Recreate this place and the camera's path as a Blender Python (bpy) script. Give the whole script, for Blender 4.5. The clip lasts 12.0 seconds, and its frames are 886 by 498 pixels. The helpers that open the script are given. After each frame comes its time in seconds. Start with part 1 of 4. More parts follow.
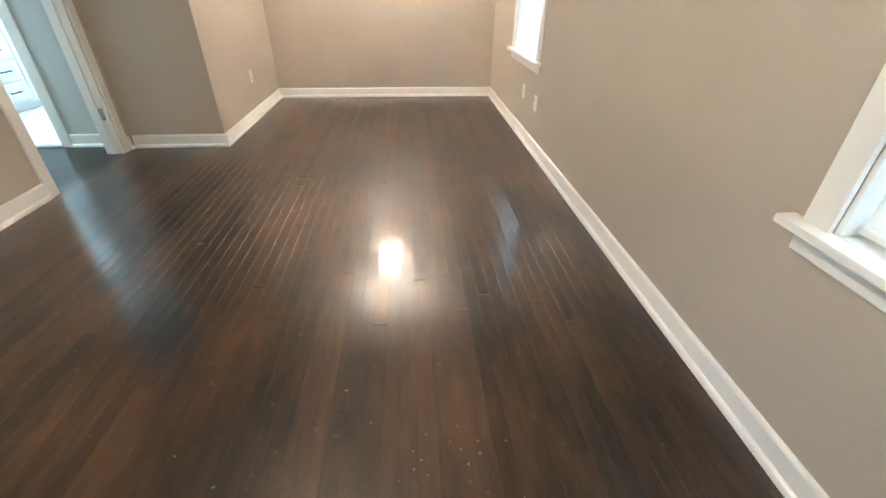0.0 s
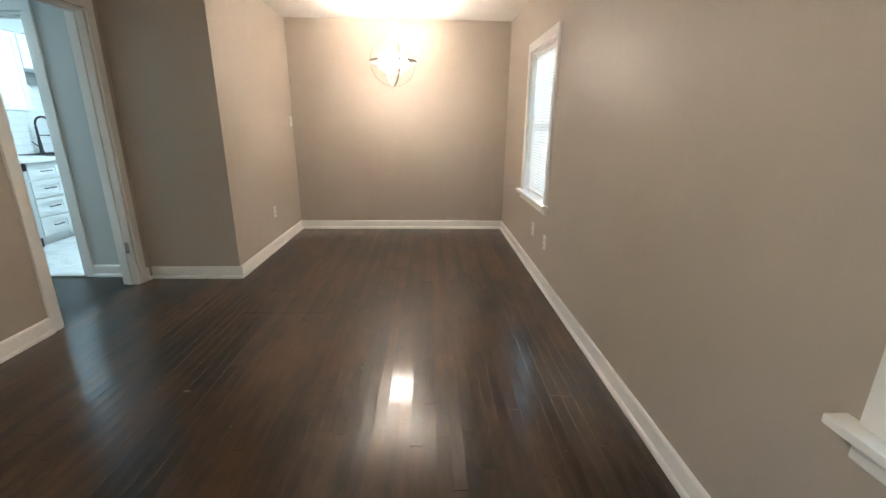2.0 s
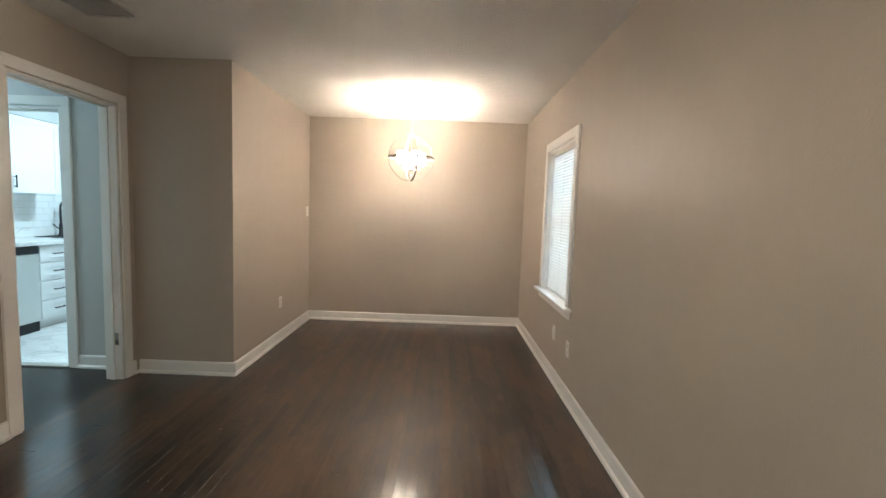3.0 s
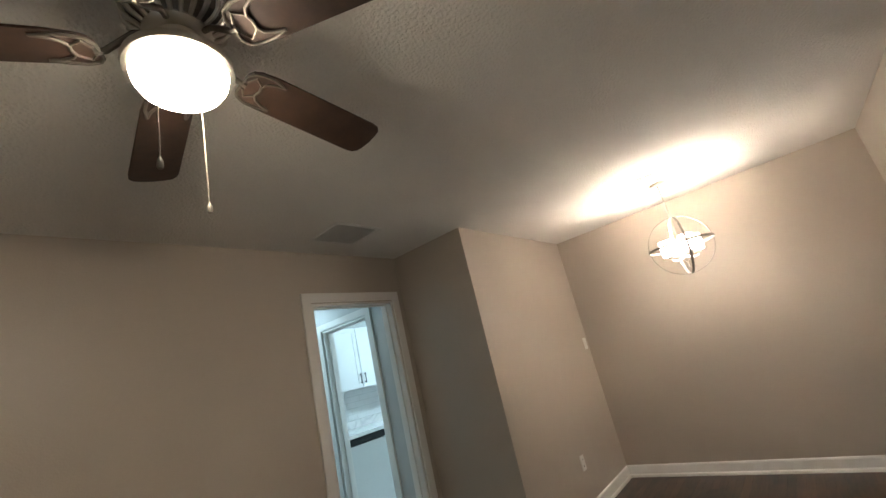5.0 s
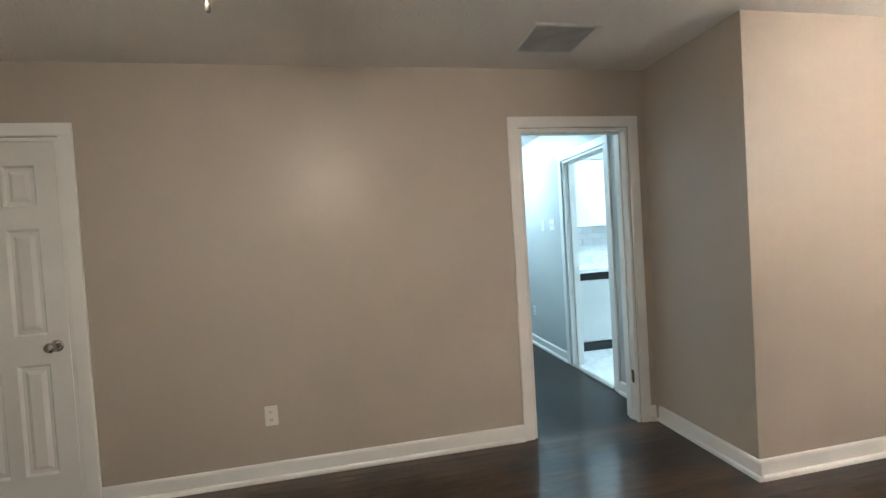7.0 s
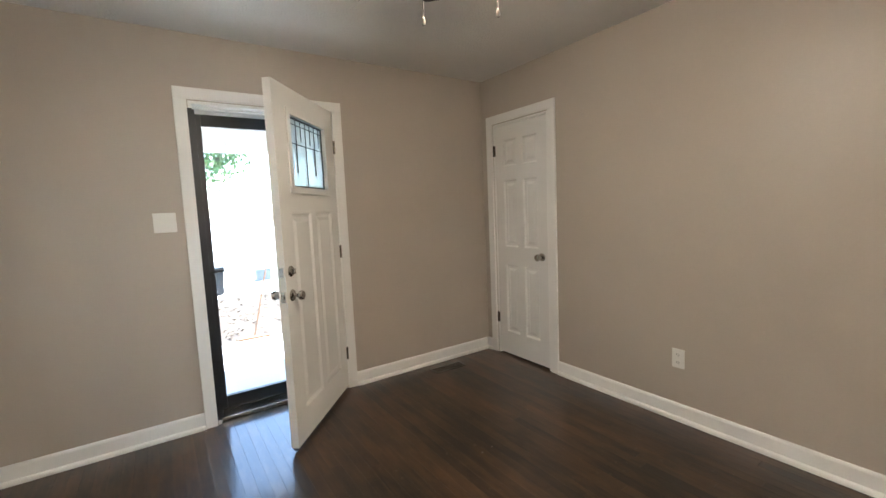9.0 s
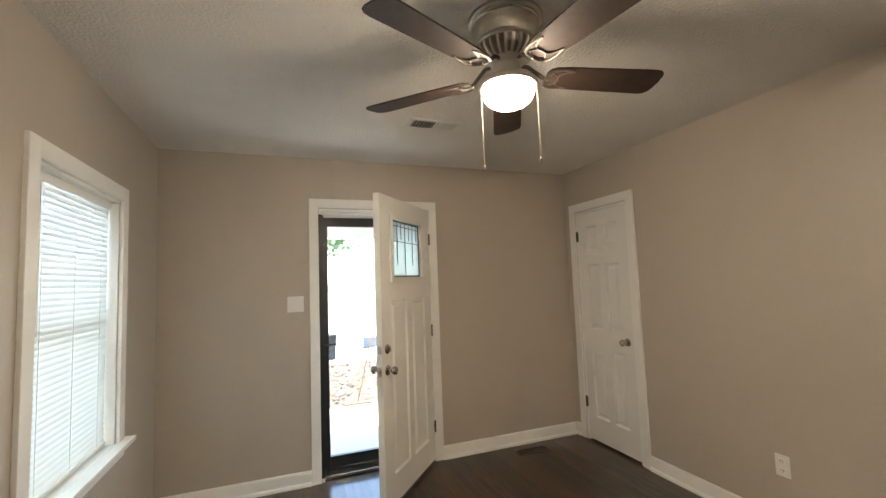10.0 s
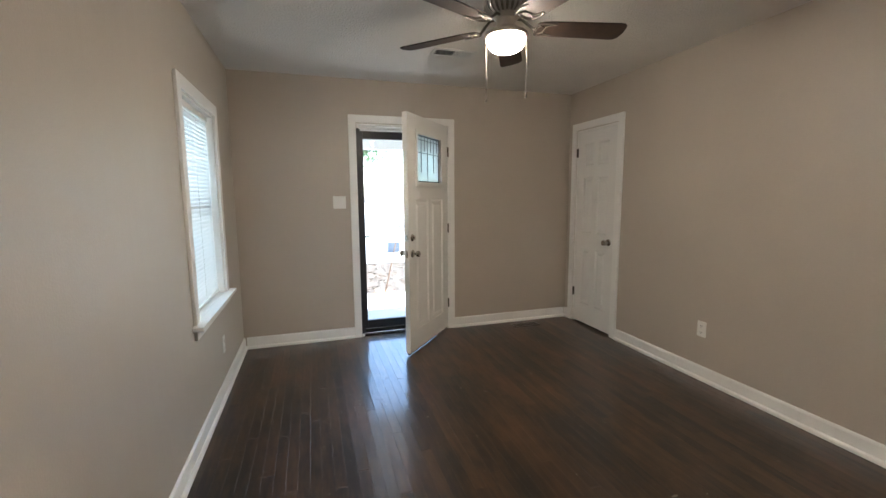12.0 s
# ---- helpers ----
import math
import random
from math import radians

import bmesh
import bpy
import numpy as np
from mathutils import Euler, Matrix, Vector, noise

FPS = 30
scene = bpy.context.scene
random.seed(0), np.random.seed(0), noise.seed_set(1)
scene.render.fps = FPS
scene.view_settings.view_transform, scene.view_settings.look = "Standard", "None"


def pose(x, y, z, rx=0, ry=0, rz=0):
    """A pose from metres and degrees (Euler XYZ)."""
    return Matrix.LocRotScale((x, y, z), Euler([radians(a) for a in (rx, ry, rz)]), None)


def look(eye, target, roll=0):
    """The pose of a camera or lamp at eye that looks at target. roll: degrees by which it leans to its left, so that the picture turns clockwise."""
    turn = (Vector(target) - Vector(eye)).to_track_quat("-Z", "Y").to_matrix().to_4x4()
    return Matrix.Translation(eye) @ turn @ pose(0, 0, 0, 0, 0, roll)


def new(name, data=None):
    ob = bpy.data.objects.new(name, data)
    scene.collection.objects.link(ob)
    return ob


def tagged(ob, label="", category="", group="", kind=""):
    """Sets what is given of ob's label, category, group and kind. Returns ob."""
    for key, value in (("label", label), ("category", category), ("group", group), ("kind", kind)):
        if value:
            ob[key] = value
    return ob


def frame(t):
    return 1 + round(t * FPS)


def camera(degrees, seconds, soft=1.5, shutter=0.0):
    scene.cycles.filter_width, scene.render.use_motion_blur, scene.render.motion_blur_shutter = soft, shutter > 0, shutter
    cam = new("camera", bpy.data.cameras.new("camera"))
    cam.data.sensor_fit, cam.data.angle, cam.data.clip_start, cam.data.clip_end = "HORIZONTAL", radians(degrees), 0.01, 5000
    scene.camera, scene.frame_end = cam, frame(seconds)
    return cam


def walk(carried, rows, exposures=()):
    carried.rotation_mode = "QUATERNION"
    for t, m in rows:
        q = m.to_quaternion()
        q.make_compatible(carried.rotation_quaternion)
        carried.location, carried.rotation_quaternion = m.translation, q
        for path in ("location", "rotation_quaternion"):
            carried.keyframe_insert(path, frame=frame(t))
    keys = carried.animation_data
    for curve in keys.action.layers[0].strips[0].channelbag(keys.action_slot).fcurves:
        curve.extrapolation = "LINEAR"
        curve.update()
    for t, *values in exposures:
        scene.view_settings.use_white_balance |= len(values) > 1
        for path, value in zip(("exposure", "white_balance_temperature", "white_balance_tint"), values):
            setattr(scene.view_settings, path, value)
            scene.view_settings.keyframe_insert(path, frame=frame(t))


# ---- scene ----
cam = camera(93.2, 12.0)
EXPOSURES = [(0, 4.65, 6300, 10), (1.5, 3.75, 6100, 10), (2.5, 3.78, 6450, 10), (4.5, 2.35, 6200, 10), (5.0, 3.16, 6400, 10), (5.5, 3.2, 6500, 10), (6.5, 3.6, 6100, 10), (7.5, 4.25, 6000, 10), (9.5, 4.18, 6150, 10), (10.5, 3.88, 7200, 10), (11.3, 3.88, 6600, 10), (12, 3.85, 6000, 10)]
PATH = [
    (0, (-1.026, 0.675, 1.192), (-0.886, 2.359, 0.122), 0.6),
    (0.5, (-1.016, 0.689, 1.22), (-0.911, 2.45, 0.277), 0.9),
    (1, (-0.974, 0.7, 1.238), (-0.899, 2.513, 0.397), 0.8),
    (1.5, (-0.967, 0.726, 1.269), (-0.896, 2.584, 0.534), 0.8),
    (2, (-0.95, 0.826, 1.3), (-0.882, 2.742, 0.73), 0.6),
    (2.5, (-0.953, 0.951, 1.32), (-0.884, 2.92, 0.977), 0.9),
    (4.5, (-0.809, 1.497, 1.406), (-1.663, 3.292, 1.628), -4.8),
    (5, (-0.762, 1.679, 1.406), (-1.934, 3.209, 1.94), -13.4),
    (5.5, (-0.821, 1.844, 1.515), (-2.1, 3.182, 2.272), -13.0),
    (6, (-0.865, 1.989, 1.505), (-2.432, 3.125, 2.007), -9.5),
    (6.5, (-0.739, 2.176, 1.433), (-2.567, 2.963, 1.63), -6.0),
    (7, (-0.745, 2.358, 1.365), (-2.71, 2.726, 1.315), -3.5),
    (7.5, (-0.853, 2.477, 1.262), (-2.838, 2.279, 1.118), -2.1),
    (9.5, (-0.854, 3.175, 1.393), (-1.684, 1.357, 1.298), -2.4),
    (10, (-0.829, 3.341, 1.455), (-1.529, 1.473, 1.605), -2.1),
    (10.5, (-0.875, 3.543, 1.483), (-1.306, 1.611, 1.772), -0.6),
    (11, (-0.808, 3.758, 1.463), (-1.049, 1.788, 1.711), 0.3),
    (11.5, (-0.669, 3.966, 1.416), (-1.055, 2.003, 1.44), -0.3),
    (12, (-0.634, 4.049, 1.375), (-1.226, 2.155, 1.122), -0.4),
]
walk(cam, [(t, look(eye, target, roll)) for t, eye, target, roll in PATH], EXPOSURES)

# ---------- world and light ----------
SUN_EL, SUN_AZ = radians(52), radians(235)
world = bpy.data.worlds.new("world")
scene.world = world
world.use_nodes = True
wn = world.node_tree.nodes
sky = wn.new("ShaderNodeTexSky")
sky.sky_type, sky.sun_disc, sky.sun_elevation, sky.sun_rotation = "NISHITA", False, SUN_EL, SUN_AZ
world.node_tree.links.new(sky.outputs[0], wn["Background"].inputs[0])
wn["Background"].inputs[1].default_value = 0.11

sun = new("sun", bpy.data.lights.new("sun", "SUN"))
sun.data.energy, sun.data.angle, sun.data.color = 3.2, radians(0.5), (1, 0.95, 0.88)
sun.matrix_world = look((-math.sin(SUN_AZ) * -20, math.cos(SUN_AZ) * 20, 20 * math.tan(SUN_EL)), (0, 0, 0))

WINDOW_W = 3.0
for wy in (1.07, 4.585):
    a = new("window_daylight", bpy.data.lights.new("window_daylight", "AREA"))
    a.data.shape, a.data.size, a.data.size_y, a.data.energy, a.data.color = "RECTANGLE", 0.74, 1.2, WINDOW_W, (0.80, 0.90, 1.0)
    a.matrix_world = look((0.145, wy, 1.33), (-1, wy, 1.33))
FAN_GLOW, CHAND_GLOW, BULB_GLOW, KITCHEN_GLOW, HALL_GLOW = 14.0, 5.4, 72.0, 20.0, 11.5

# ---------- materials ----------
def nodes_of(name):
    m = bpy.data.materials.new(name)
    m.use_nodes = True
    return m, m.node_tree.nodes, m.node_tree.links, m.node_tree.nodes["Principled BSDF"]


def surface(name, col, rough=0.5, metal=0.0, roller=0.0, vary=0.06, scale=3.0, grain=60.0, bump=0.05, depth=0.002, coat=0.0, rvary=0.08):
    """A painted or cast surface: two scales of colour change, uneven gloss and fine relief."""
    m, n, l, b = nodes_of(name)
    geo = n.new("ShaderNodeNewGeometry")
    big, small = n.new("ShaderNodeTexNoise"), n.new("ShaderNodeTexNoise")
    big.inputs["Scale"].default_value, small.inputs["Scale"].default_value = scale, grain
    big.inputs["Detail"].default_value, small.inputs["Detail"].default_value = 4, 3
    for t in (big, small):
        l.new(geo.outputs["Position"], t.inputs["Vector"])
    mixf = n.new("ShaderNodeMath"); mixf.operation = "MULTIPLY_ADD"; mixf.inputs[1].default_value = 0.35
    l.new(small.outputs["Fac"], mixf.inputs[0]); l.new(big.outputs["Fac"], mixf.inputs[2])
    ramp = n.new("ShaderNodeMapRange")
    ramp.inputs["From Min"].default_value, ramp.inputs["From Max"].default_value = 0.35, 1.0
    ramp.inputs["To Min"].default_value, ramp.inputs["To Max"].default_value = 1 - vary, 1 + vary
    l.new(mixf.outputs[0], ramp.inputs["Value"])
    mul = n.new("ShaderNodeVectorMath"); mul.operation = "SCALE"; mul.inputs[0].default_value = col
    l.new(ramp.outputs[0], mul.inputs["Scale"]); l.new(mul.outputs[0], b.inputs["Base Color"])
    rr = n.new("ShaderNodeMapRange")
    rr.inputs["To Min"].default_value, rr.inputs["To Max"].default_value = max(rough - rvary, 0.02), rough + rvary
    l.new(big.outputs["Fac"], rr.inputs["Value"]); l.new(rr.outputs[0], b.inputs["Roughness"])
    b.inputs["Metallic"].default_value, b.inputs["Coat Weight"].default_value = metal, coat
    if bump:
        bp = n.new("ShaderNodeBump"); bp.inputs["Strength"].default_value, bp.inputs["Distance"].default_value = bump, depth
        l.new(small.outputs["Fac"], bp.inputs["Height"]); l.new(bp.outputs[0], b.inputs["Normal"])
        if roller:
            mp, rl, b3 = n.new("ShaderNodeMapping"), n.new("ShaderNodeTexNoise"), n.new("ShaderNodeBump")
            mp.inputs["Scale"].default_value, rl.inputs["Scale"].default_value = (9, 9, 1.6), 1.0
            b3.inputs["Strength"].default_value, b3.inputs["Distance"].default_value = roller, 0.004
            l.new(geo.outputs["Position"], mp.inputs[0]); l.new(mp.outputs[0], rl.inputs["Vector"]); l.new(rl.outputs["Fac"], b3.inputs["Height"])
            l.new(b3.outputs[0], bp.inputs["Normal"])
    return m


def glowing(name, col, strength):
    m, n, l, b = nodes_of(name)
    b.inputs["Base Color"].default_value = (0.9, 0.88, 0.84, 1)
    b.inputs["Emission Color"].default_value, b.inputs["Emission Strength"].default_value = (*col, 1), strength
    return m


def glass(name, col=(1, 1, 1), rough=0.0):
    m, n, l, b = nodes_of(name)
    mixs, tr, gl, lw, pw, sc = (n.new("ShaderNode" + k) for k in ("MixShader", "BsdfTransparent", "BsdfGlossy", "LayerWeight", "Math", "Math"))
    tr.inputs[0].default_value, gl.inputs["Roughness"].default_value = (*col, 1), rough
    pw.operation, sc.operation, pw.inputs[1].default_value = "POWER", "MULTIPLY_ADD", 4.0
    sc.inputs[1].default_value, sc.inputs[2].default_value = 0.9, 0.04
    l.new(lw.outputs["Facing"], pw.inputs[0]); l.new(pw.outputs[0], sc.inputs[0]); l.new(sc.outputs[0], mixs.inputs[0])
    l.new(tr.outputs[0], mixs.inputs[1]); l.new(gl.outputs[0], mixs.inputs[2])
    l.new(mixs.outputs[0], n["Material Output"].inputs[0])
    return m


def wood(name, dark, light, rough, streak=(28, 1.6, 28), coat=0.0, wear=0.0, random_tone=0.35, bump=0.06, fibre=0.55, gloss=0.17):
    """Stained boards with grain along y, a tone of their own for each board, and worn patches."""
    m, n, l, b = nodes_of(name)
    geo, info = n.new("ShaderNodeNewGeometry"), n.new("ShaderNodeObjectInfo")
    off = n.new("ShaderNodeVectorMath"); off.operation = "SCALE"; off.inputs[0].default_value = (17.3, 41.7, 5.9)
    l.new(info.outputs["Random"], off.inputs["Scale"])
    add = n.new("ShaderNodeVectorMath"); l.new(geo.outputs["Position"], add.inputs[0]); l.new(off.outputs[0], add.inputs[1])
    mp = n.new("ShaderNodeMapping"); mp.inputs["Scale"].default_value = streak; l.new(add.outputs[0], mp.inputs[0])
    gr, big = n.new("ShaderNodeTexNoise"), n.new("ShaderNodeTexNoise")
    gr.inputs["Scale"].default_value, gr.inputs["Detail"].default_value, gr.inputs["Roughness"].default_value = 3.0, 6, 0.62
    big.inputs["Scale"].default_value, big.inputs["Detail"].default_value, big.inputs["Roughness"].default_value = 1.3, 9, 0.62
    mpb = n.new("ShaderNodeMapping"); mpb.inputs["Scale"].default_value = (1.9, 0.85, 1.9); l.new(geo.outputs["Position"], mpb.inputs[0])
    l.new(mp.outputs[0], gr.inputs["Vector"]); l.new(mpb.outputs[0], big.inputs["Vector"])
    soften = n.new("ShaderNodeMath"); soften.operation = "MULTIPLY"; soften.inputs[1].default_value = fibre
    l.new(gr.outputs["Fac"], soften.inputs[0])
    s1 = n.new("ShaderNodeMath"); s1.operation = "MULTIPLY_ADD"; s1.inputs[1].default_value = random_tone
    l.new(info.outputs["Random"], s1.inputs[0]); l.new(soften.outputs[0], s1.inputs[2])
    s2 = n.new("ShaderNodeMath"); s2.operation = "MULTIPLY_ADD"; s2.inputs[1].default_value = 1.1
    l.new(big.outputs["Fac"], s2.inputs[0]); l.new(s1.outputs[0], s2.inputs[2])
    rg = n.new("ShaderNodeMapRange"); rg.inputs["From Min"].default_value, rg.inputs["From Max"].default_value = 0.55 + fibre * 0.22 + random_tone * 0.4, 0.86 + fibre * 0.5 + random_tone * 0.6
    l.new(s2.outputs[0], rg.inputs["Value"])
    mx = n.new("ShaderNodeMix"); mx.data_type = "RGBA"
    mx.inputs["A"].default_value, mx.inputs["B"].default_value = (*dark, 1), (*light, 1)
    l.new(rg.outputs[0], mx.inputs["Factor"])
    out = mx.outputs["Result"]
    if wear:
        wv = n.new("ShaderNodeTexNoise"); wv.inputs["Scale"].default_value, wv.inputs["Detail"].default_value = 30.0, 3
        l.new(geo.outputs["Position"], wv.inputs["Vector"])
        wr = n.new("ShaderNodeMapRange"); wr.inputs["From Min"].default_value, wr.inputs["From Max"].default_value = 0.66, 0.85
        wr.inputs["To Max"].default_value = wear; l.new(wv.outputs["Fac"], wr.inputs["Value"])
        m2 = n.new("ShaderNodeMix"); m2.data_type = "RGBA"; m2.inputs["B"].default_value = (0.20, 0.15, 0.11, 1)
        l.new(wr.outputs[0], m2.inputs["Factor"]); l.new(out, m2.inputs["A"]); out = m2.outputs["Result"]
    l.new(out, b.inputs["Base Color"])
    rr = n.new("ShaderNodeMapRange"); rr.inputs["To Min"].default_value, rr.inputs["To Max"].default_value = rough - 0.04, rough + 0.10
    l.new(big.outputs["Fac"], rr.inputs["Value"]); l.new(rr.outputs[0], b.inputs["Roughness"])
    b.inputs["Coat Weight"].default_value, b.inputs["Coat Roughness"].default_value = coat, gloss
    b.inputs["Specular IOR Level"].default_value = 0.25 if coat else 0.5
    soft = n.new("ShaderNodeTexNoise"); soft.inputs["Scale"].default_value = 1.0
    mp2 = n.new("ShaderNodeMapping"); mp2.inputs["Scale"].default_value = (22, 5, 22); l.new(add.outputs[0], mp2.inputs[0]); l.new(mp2.outputs[0], soft.inputs["Vector"])
    b1, b2 = n.new("ShaderNodeBump"), n.new("ShaderNodeBump")
    b1.inputs["Strength"].default_value, b1.inputs["Distance"].default_value = 0.8, 0.0012
    b2.inputs["Strength"].default_value, b2.inputs["Distance"].default_value = bump, 0.001
    l.new(soft.outputs["Fac"], b1.inputs["Height"]); l.new(gr.outputs["Fac"], b2.inputs["Height"])
    l.new(b1.outputs[0], b2.inputs["Normal"]); l.new(b2.outputs[0], b.inputs["Normal"])
    if coat:
        l.new(b1.outputs[0], b.inputs["Coat Normal"])
    return m


def marble(name):
    m, n, l, b = nodes_of(name)
    geo, info = n.new("ShaderNodeNewGeometry"), n.new("ShaderNodeObjectInfo")
    off = n.new("ShaderNodeVectorMath"); off.operation = "SCALE"; off.inputs[0].default_value = (7, 13, 3); l.new(info.outputs["Random"], off.inputs["Scale"])
    add = n.new("ShaderNodeVectorMath"); l.new(geo.outputs["Position"], add.inputs[0]); l.new(off.outputs[0], add.inputs[1])
    t = n.new("ShaderNodeTexNoise"); t.inputs["Scale"].default_value, t.inputs["Detail"].default_value, t.inputs["Distortion"].default_value = 2.2, 7, 1.6
    l.new(add.outputs[0], t.inputs["Vector"])
    r = n.new("ShaderNodeValToRGB"); e = r.color_ramp.elements
    e[0].position, e[0].color = 0.46, (0.80, 0.80, 0.79, 1)
    e[1].position, e[1].color = 0.55, (0.80, 0.80, 0.79, 1)
    v = r.color_ramp.elements.new(0.50); v.color = (0.64, 0.64, 0.64, 1)
    l.new(t.outputs["Fac"], r.inputs[0]); l.new(r.outputs[0], b.inputs["Base Color"])
    b.inputs["Roughness"].default_value = 0.22
    return m


def slat_plastic(name):
    m, n, l, b = nodes_of(name)
    mixs, tl = n.new("ShaderNodeMixShader"), n.new("ShaderNodeBsdfTranslucent")
    b.inputs["Base Color"].default_value, b.inputs["Roughness"].default_value = (0.80, 0.80, 0.78, 1), 0.4
    tl.inputs[0].default_value = (0.78, 0.80, 0.80, 1)
    mixs.inputs[0].default_value = 0.135
    l.new(b.outputs[0], mixs.inputs[1]); l.new(tl.outputs[0], mixs.inputs[2]); l.new(mixs.outputs[0], n["Material Output"].inputs[0])
    return m


M_WALL = surface("greige wall paint", (0.45, 0.395, 0.33), 0.42, roller=0.6, vary=0.06, scale=1.2, grain=120, bump=0.4, depth=0.002)
M_HALLWALL = surface("hall wall paint", (0.52, 0.54, 0.53), 0.45, vary=0.04, scale=1.5, grain=170, bump=0.12, depth=0.0012)
M_CEIL = surface("knockdown ceiling paint", (0.72, 0.695, 0.655), 0.8, vary=0.06, scale=2, grain=80, bump=1.0, depth=0.009)
M_TRIM = surface("white semi-gloss trim", (0.80, 0.79, 0.76), 0.38, vary=0.03, scale=5, grain=90, bump=0.04, depth=0.001)
M_DOOR = surface("white door paint", (0.74, 0.73, 0.70), 0.38, vary=0.03, scale=4, grain=110, bump=0.06, depth=0.001)
M_FLOOR = wood("dark stained oak", (0.0110, 0.0066, 0.0039), (0.094, 0.046, 0.021), 0.42, coat=0.9, wear=0.4, random_tone=0.15, streak=(12, 1.6, 12), fibre=0.45, gloss=0.13)
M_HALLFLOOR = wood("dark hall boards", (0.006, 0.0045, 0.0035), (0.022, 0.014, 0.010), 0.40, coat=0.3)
M_BLADE = wood("walnut fan blade", (0.009, 0.0045, 0.003), (0.050, 0.024, 0.013), 0.6, streak=(9, 9, 9), random_tone=0.1)
M_JOINT = surface("dark floor joint", (0.008, 0.005, 0.004), 0.7)
M_NICKEL = surface("brushed nickel", (0.60, 0.57, 0.52), 0.30, metal=1, rvary=0.04, vary=0.05, grain=200, bump=0.03, depth=0.0005)
M_SATIN = surface("satin nickel hardware", (0.46, 0.43, 0.39), 0.2, metal=1, rvary=0.05, vary=0.05)
# Shaded copy of the nickel: the darkness is put into the colour.
M_SHADOWNICKEL = surface("nickel darkened for shade", (0.26, 0.24, 0.21), 0.4, metal=0.9)
M_BRONZE = surface("dark bronze", (0.07, 0.06, 0.05), 0.4, metal=0.8)
# Nickel with the fitter rim's shade put into its colour; pull chains share it.
M_DIMNICKEL = surface("shade-darkened nickel", (0.17, 0.155, 0.135), 0.5, metal=0.9, vary=0.06)
M_BLACK = surface("black painted aluminium", (0.007, 0.008, 0.010), 0.4, vary=0.1)
M_BLACKMAT = surface("matt black metal", (0.015, 0.015, 0.016), 0.45, vary=0.1)
M_PLATE = surface("white plastic plate", (0.78, 0.77, 0.73), 0.38, vary=0.02)
# Dark colour that stands for the shade inside slots and ducts.
M_HOLLOWSHADE = surface("painted hollow shade", (0.03, 0.03, 0.03), 0.6)
M_SLAT = slat_plastic("white blind vinyl")
M_VINYL = surface("white vinyl sash", (0.78, 0.79, 0.79), 0.4, vary=0.02)
M_PANE = glass("tinted storm door glass", (0.80, 0.84, 0.85))
M_SCREENED = glass("screened window glass", (0.50, 0.54, 0.54))
M_LITE = glass("textured door glass", (0.80, 0.88, 0.90), 0.08)
lt = M_LITE.node_tree
frost, blur, clear = lt.nodes.new("ShaderNodeMixShader"), lt.nodes.new("ShaderNodeBsdfTranslucent"), lt.nodes["Transparent BSDF"]
blur.inputs[0].default_value, frost.inputs[0].default_value = (0.86, 0.93, 0.95, 1), 0.7
lt.links.new(clear.outputs[0], frost.inputs[1]); lt.links.new(blur.outputs[0], frost.inputs[2])
lt.links.new(frost.outputs[0], lt.nodes["Mix Shader"].inputs[1])
M_CAME = surface("dark lead came", (0.03, 0.035, 0.04), 0.4, metal=0.6)
M_VENT = surface("white vent metal", (0.66, 0.65, 0.62), 0.4, vary=0.03)
M_FANGLASS = glowing("lit frosted fan bowl", (1.0, 0.84, 0.64), FAN_GLOW)
M_SHADE = glowing("lit white glass shade", (1.0, 0.85, 0.71), CHAND_GLOW)
M_BULB = glowing("lit chandelier bulb", (1.0, 0.85, 0.71), BULB_GLOW)
# Glow of an added, unseen kitchen fill lamp.
M_KITCHENFILL = glowing("added kitchen fill glow", (0.60, 0.87, 1.0), KITCHEN_GLOW)
M_HLIGHT = glowing("lit hall diffuser", (0.62, 0.88, 1.0), HALL_GLOW)
M_CAB = surface("white cabinet paint", (0.80, 0.81, 0.81), 0.4, vary=0.02)
M_TILE = surface("white glazed tile", (0.82, 0.83, 0.83), 0.12, vary=0.04, scale=6)
M_GROUT = surface("grey grout", (0.42, 0.42, 0.41), 0.8)
M_MARBLE = marble("white marble")
M_STEEL = surface("light stainless front", (0.70, 0.71, 0.70), 0.36, metal=0.55, vary=0.03)
M_CONC = surface("porch concrete", (0.50, 0.48, 0.45), 0.8, vary=0.12, scale=2, grain=50, bump=0.3)
M_SOIL = surface("leaf-strewn ground", (0.085, 0.062, 0.046), 0.9, vary=0.35, scale=3, grain=22, bump=0.8, depth=0.02)
M_LEAFLIT = surface("dry leaf", (0.15, 0.10, 0.06), 0.8, vary=0.3)
M_BARK = surface("bark", (0.13, 0.10, 0.075), 0.9, vary=0.3, scale=6, grain=30, bump=0.8, depth=0.01)
M_LEAF = surface("green foliage", (0.10, 0.17, 0.06), 0.55, vary=0.4, scale=1.5)
M_BIN = surface("black bin plastic", (0.03, 0.032, 0.036), 0.45)
M_MAILBOX = surface("grey mailbox metal", (0.16, 0.18, 0.21), 0.4, metal=0.3)
M_BROOMSTICK = surface("orange broom stick", (0.40, 0.20, 0.10), 0.5)
M_BRISTLE = surface("yellow bristles", (0.62, 0.46, 0.12), 0.8, vary=0.2, grain=200)
M_DEBRIS = surface("pale paint fleck", (0.17, 0.15, 0.13), 0.8)

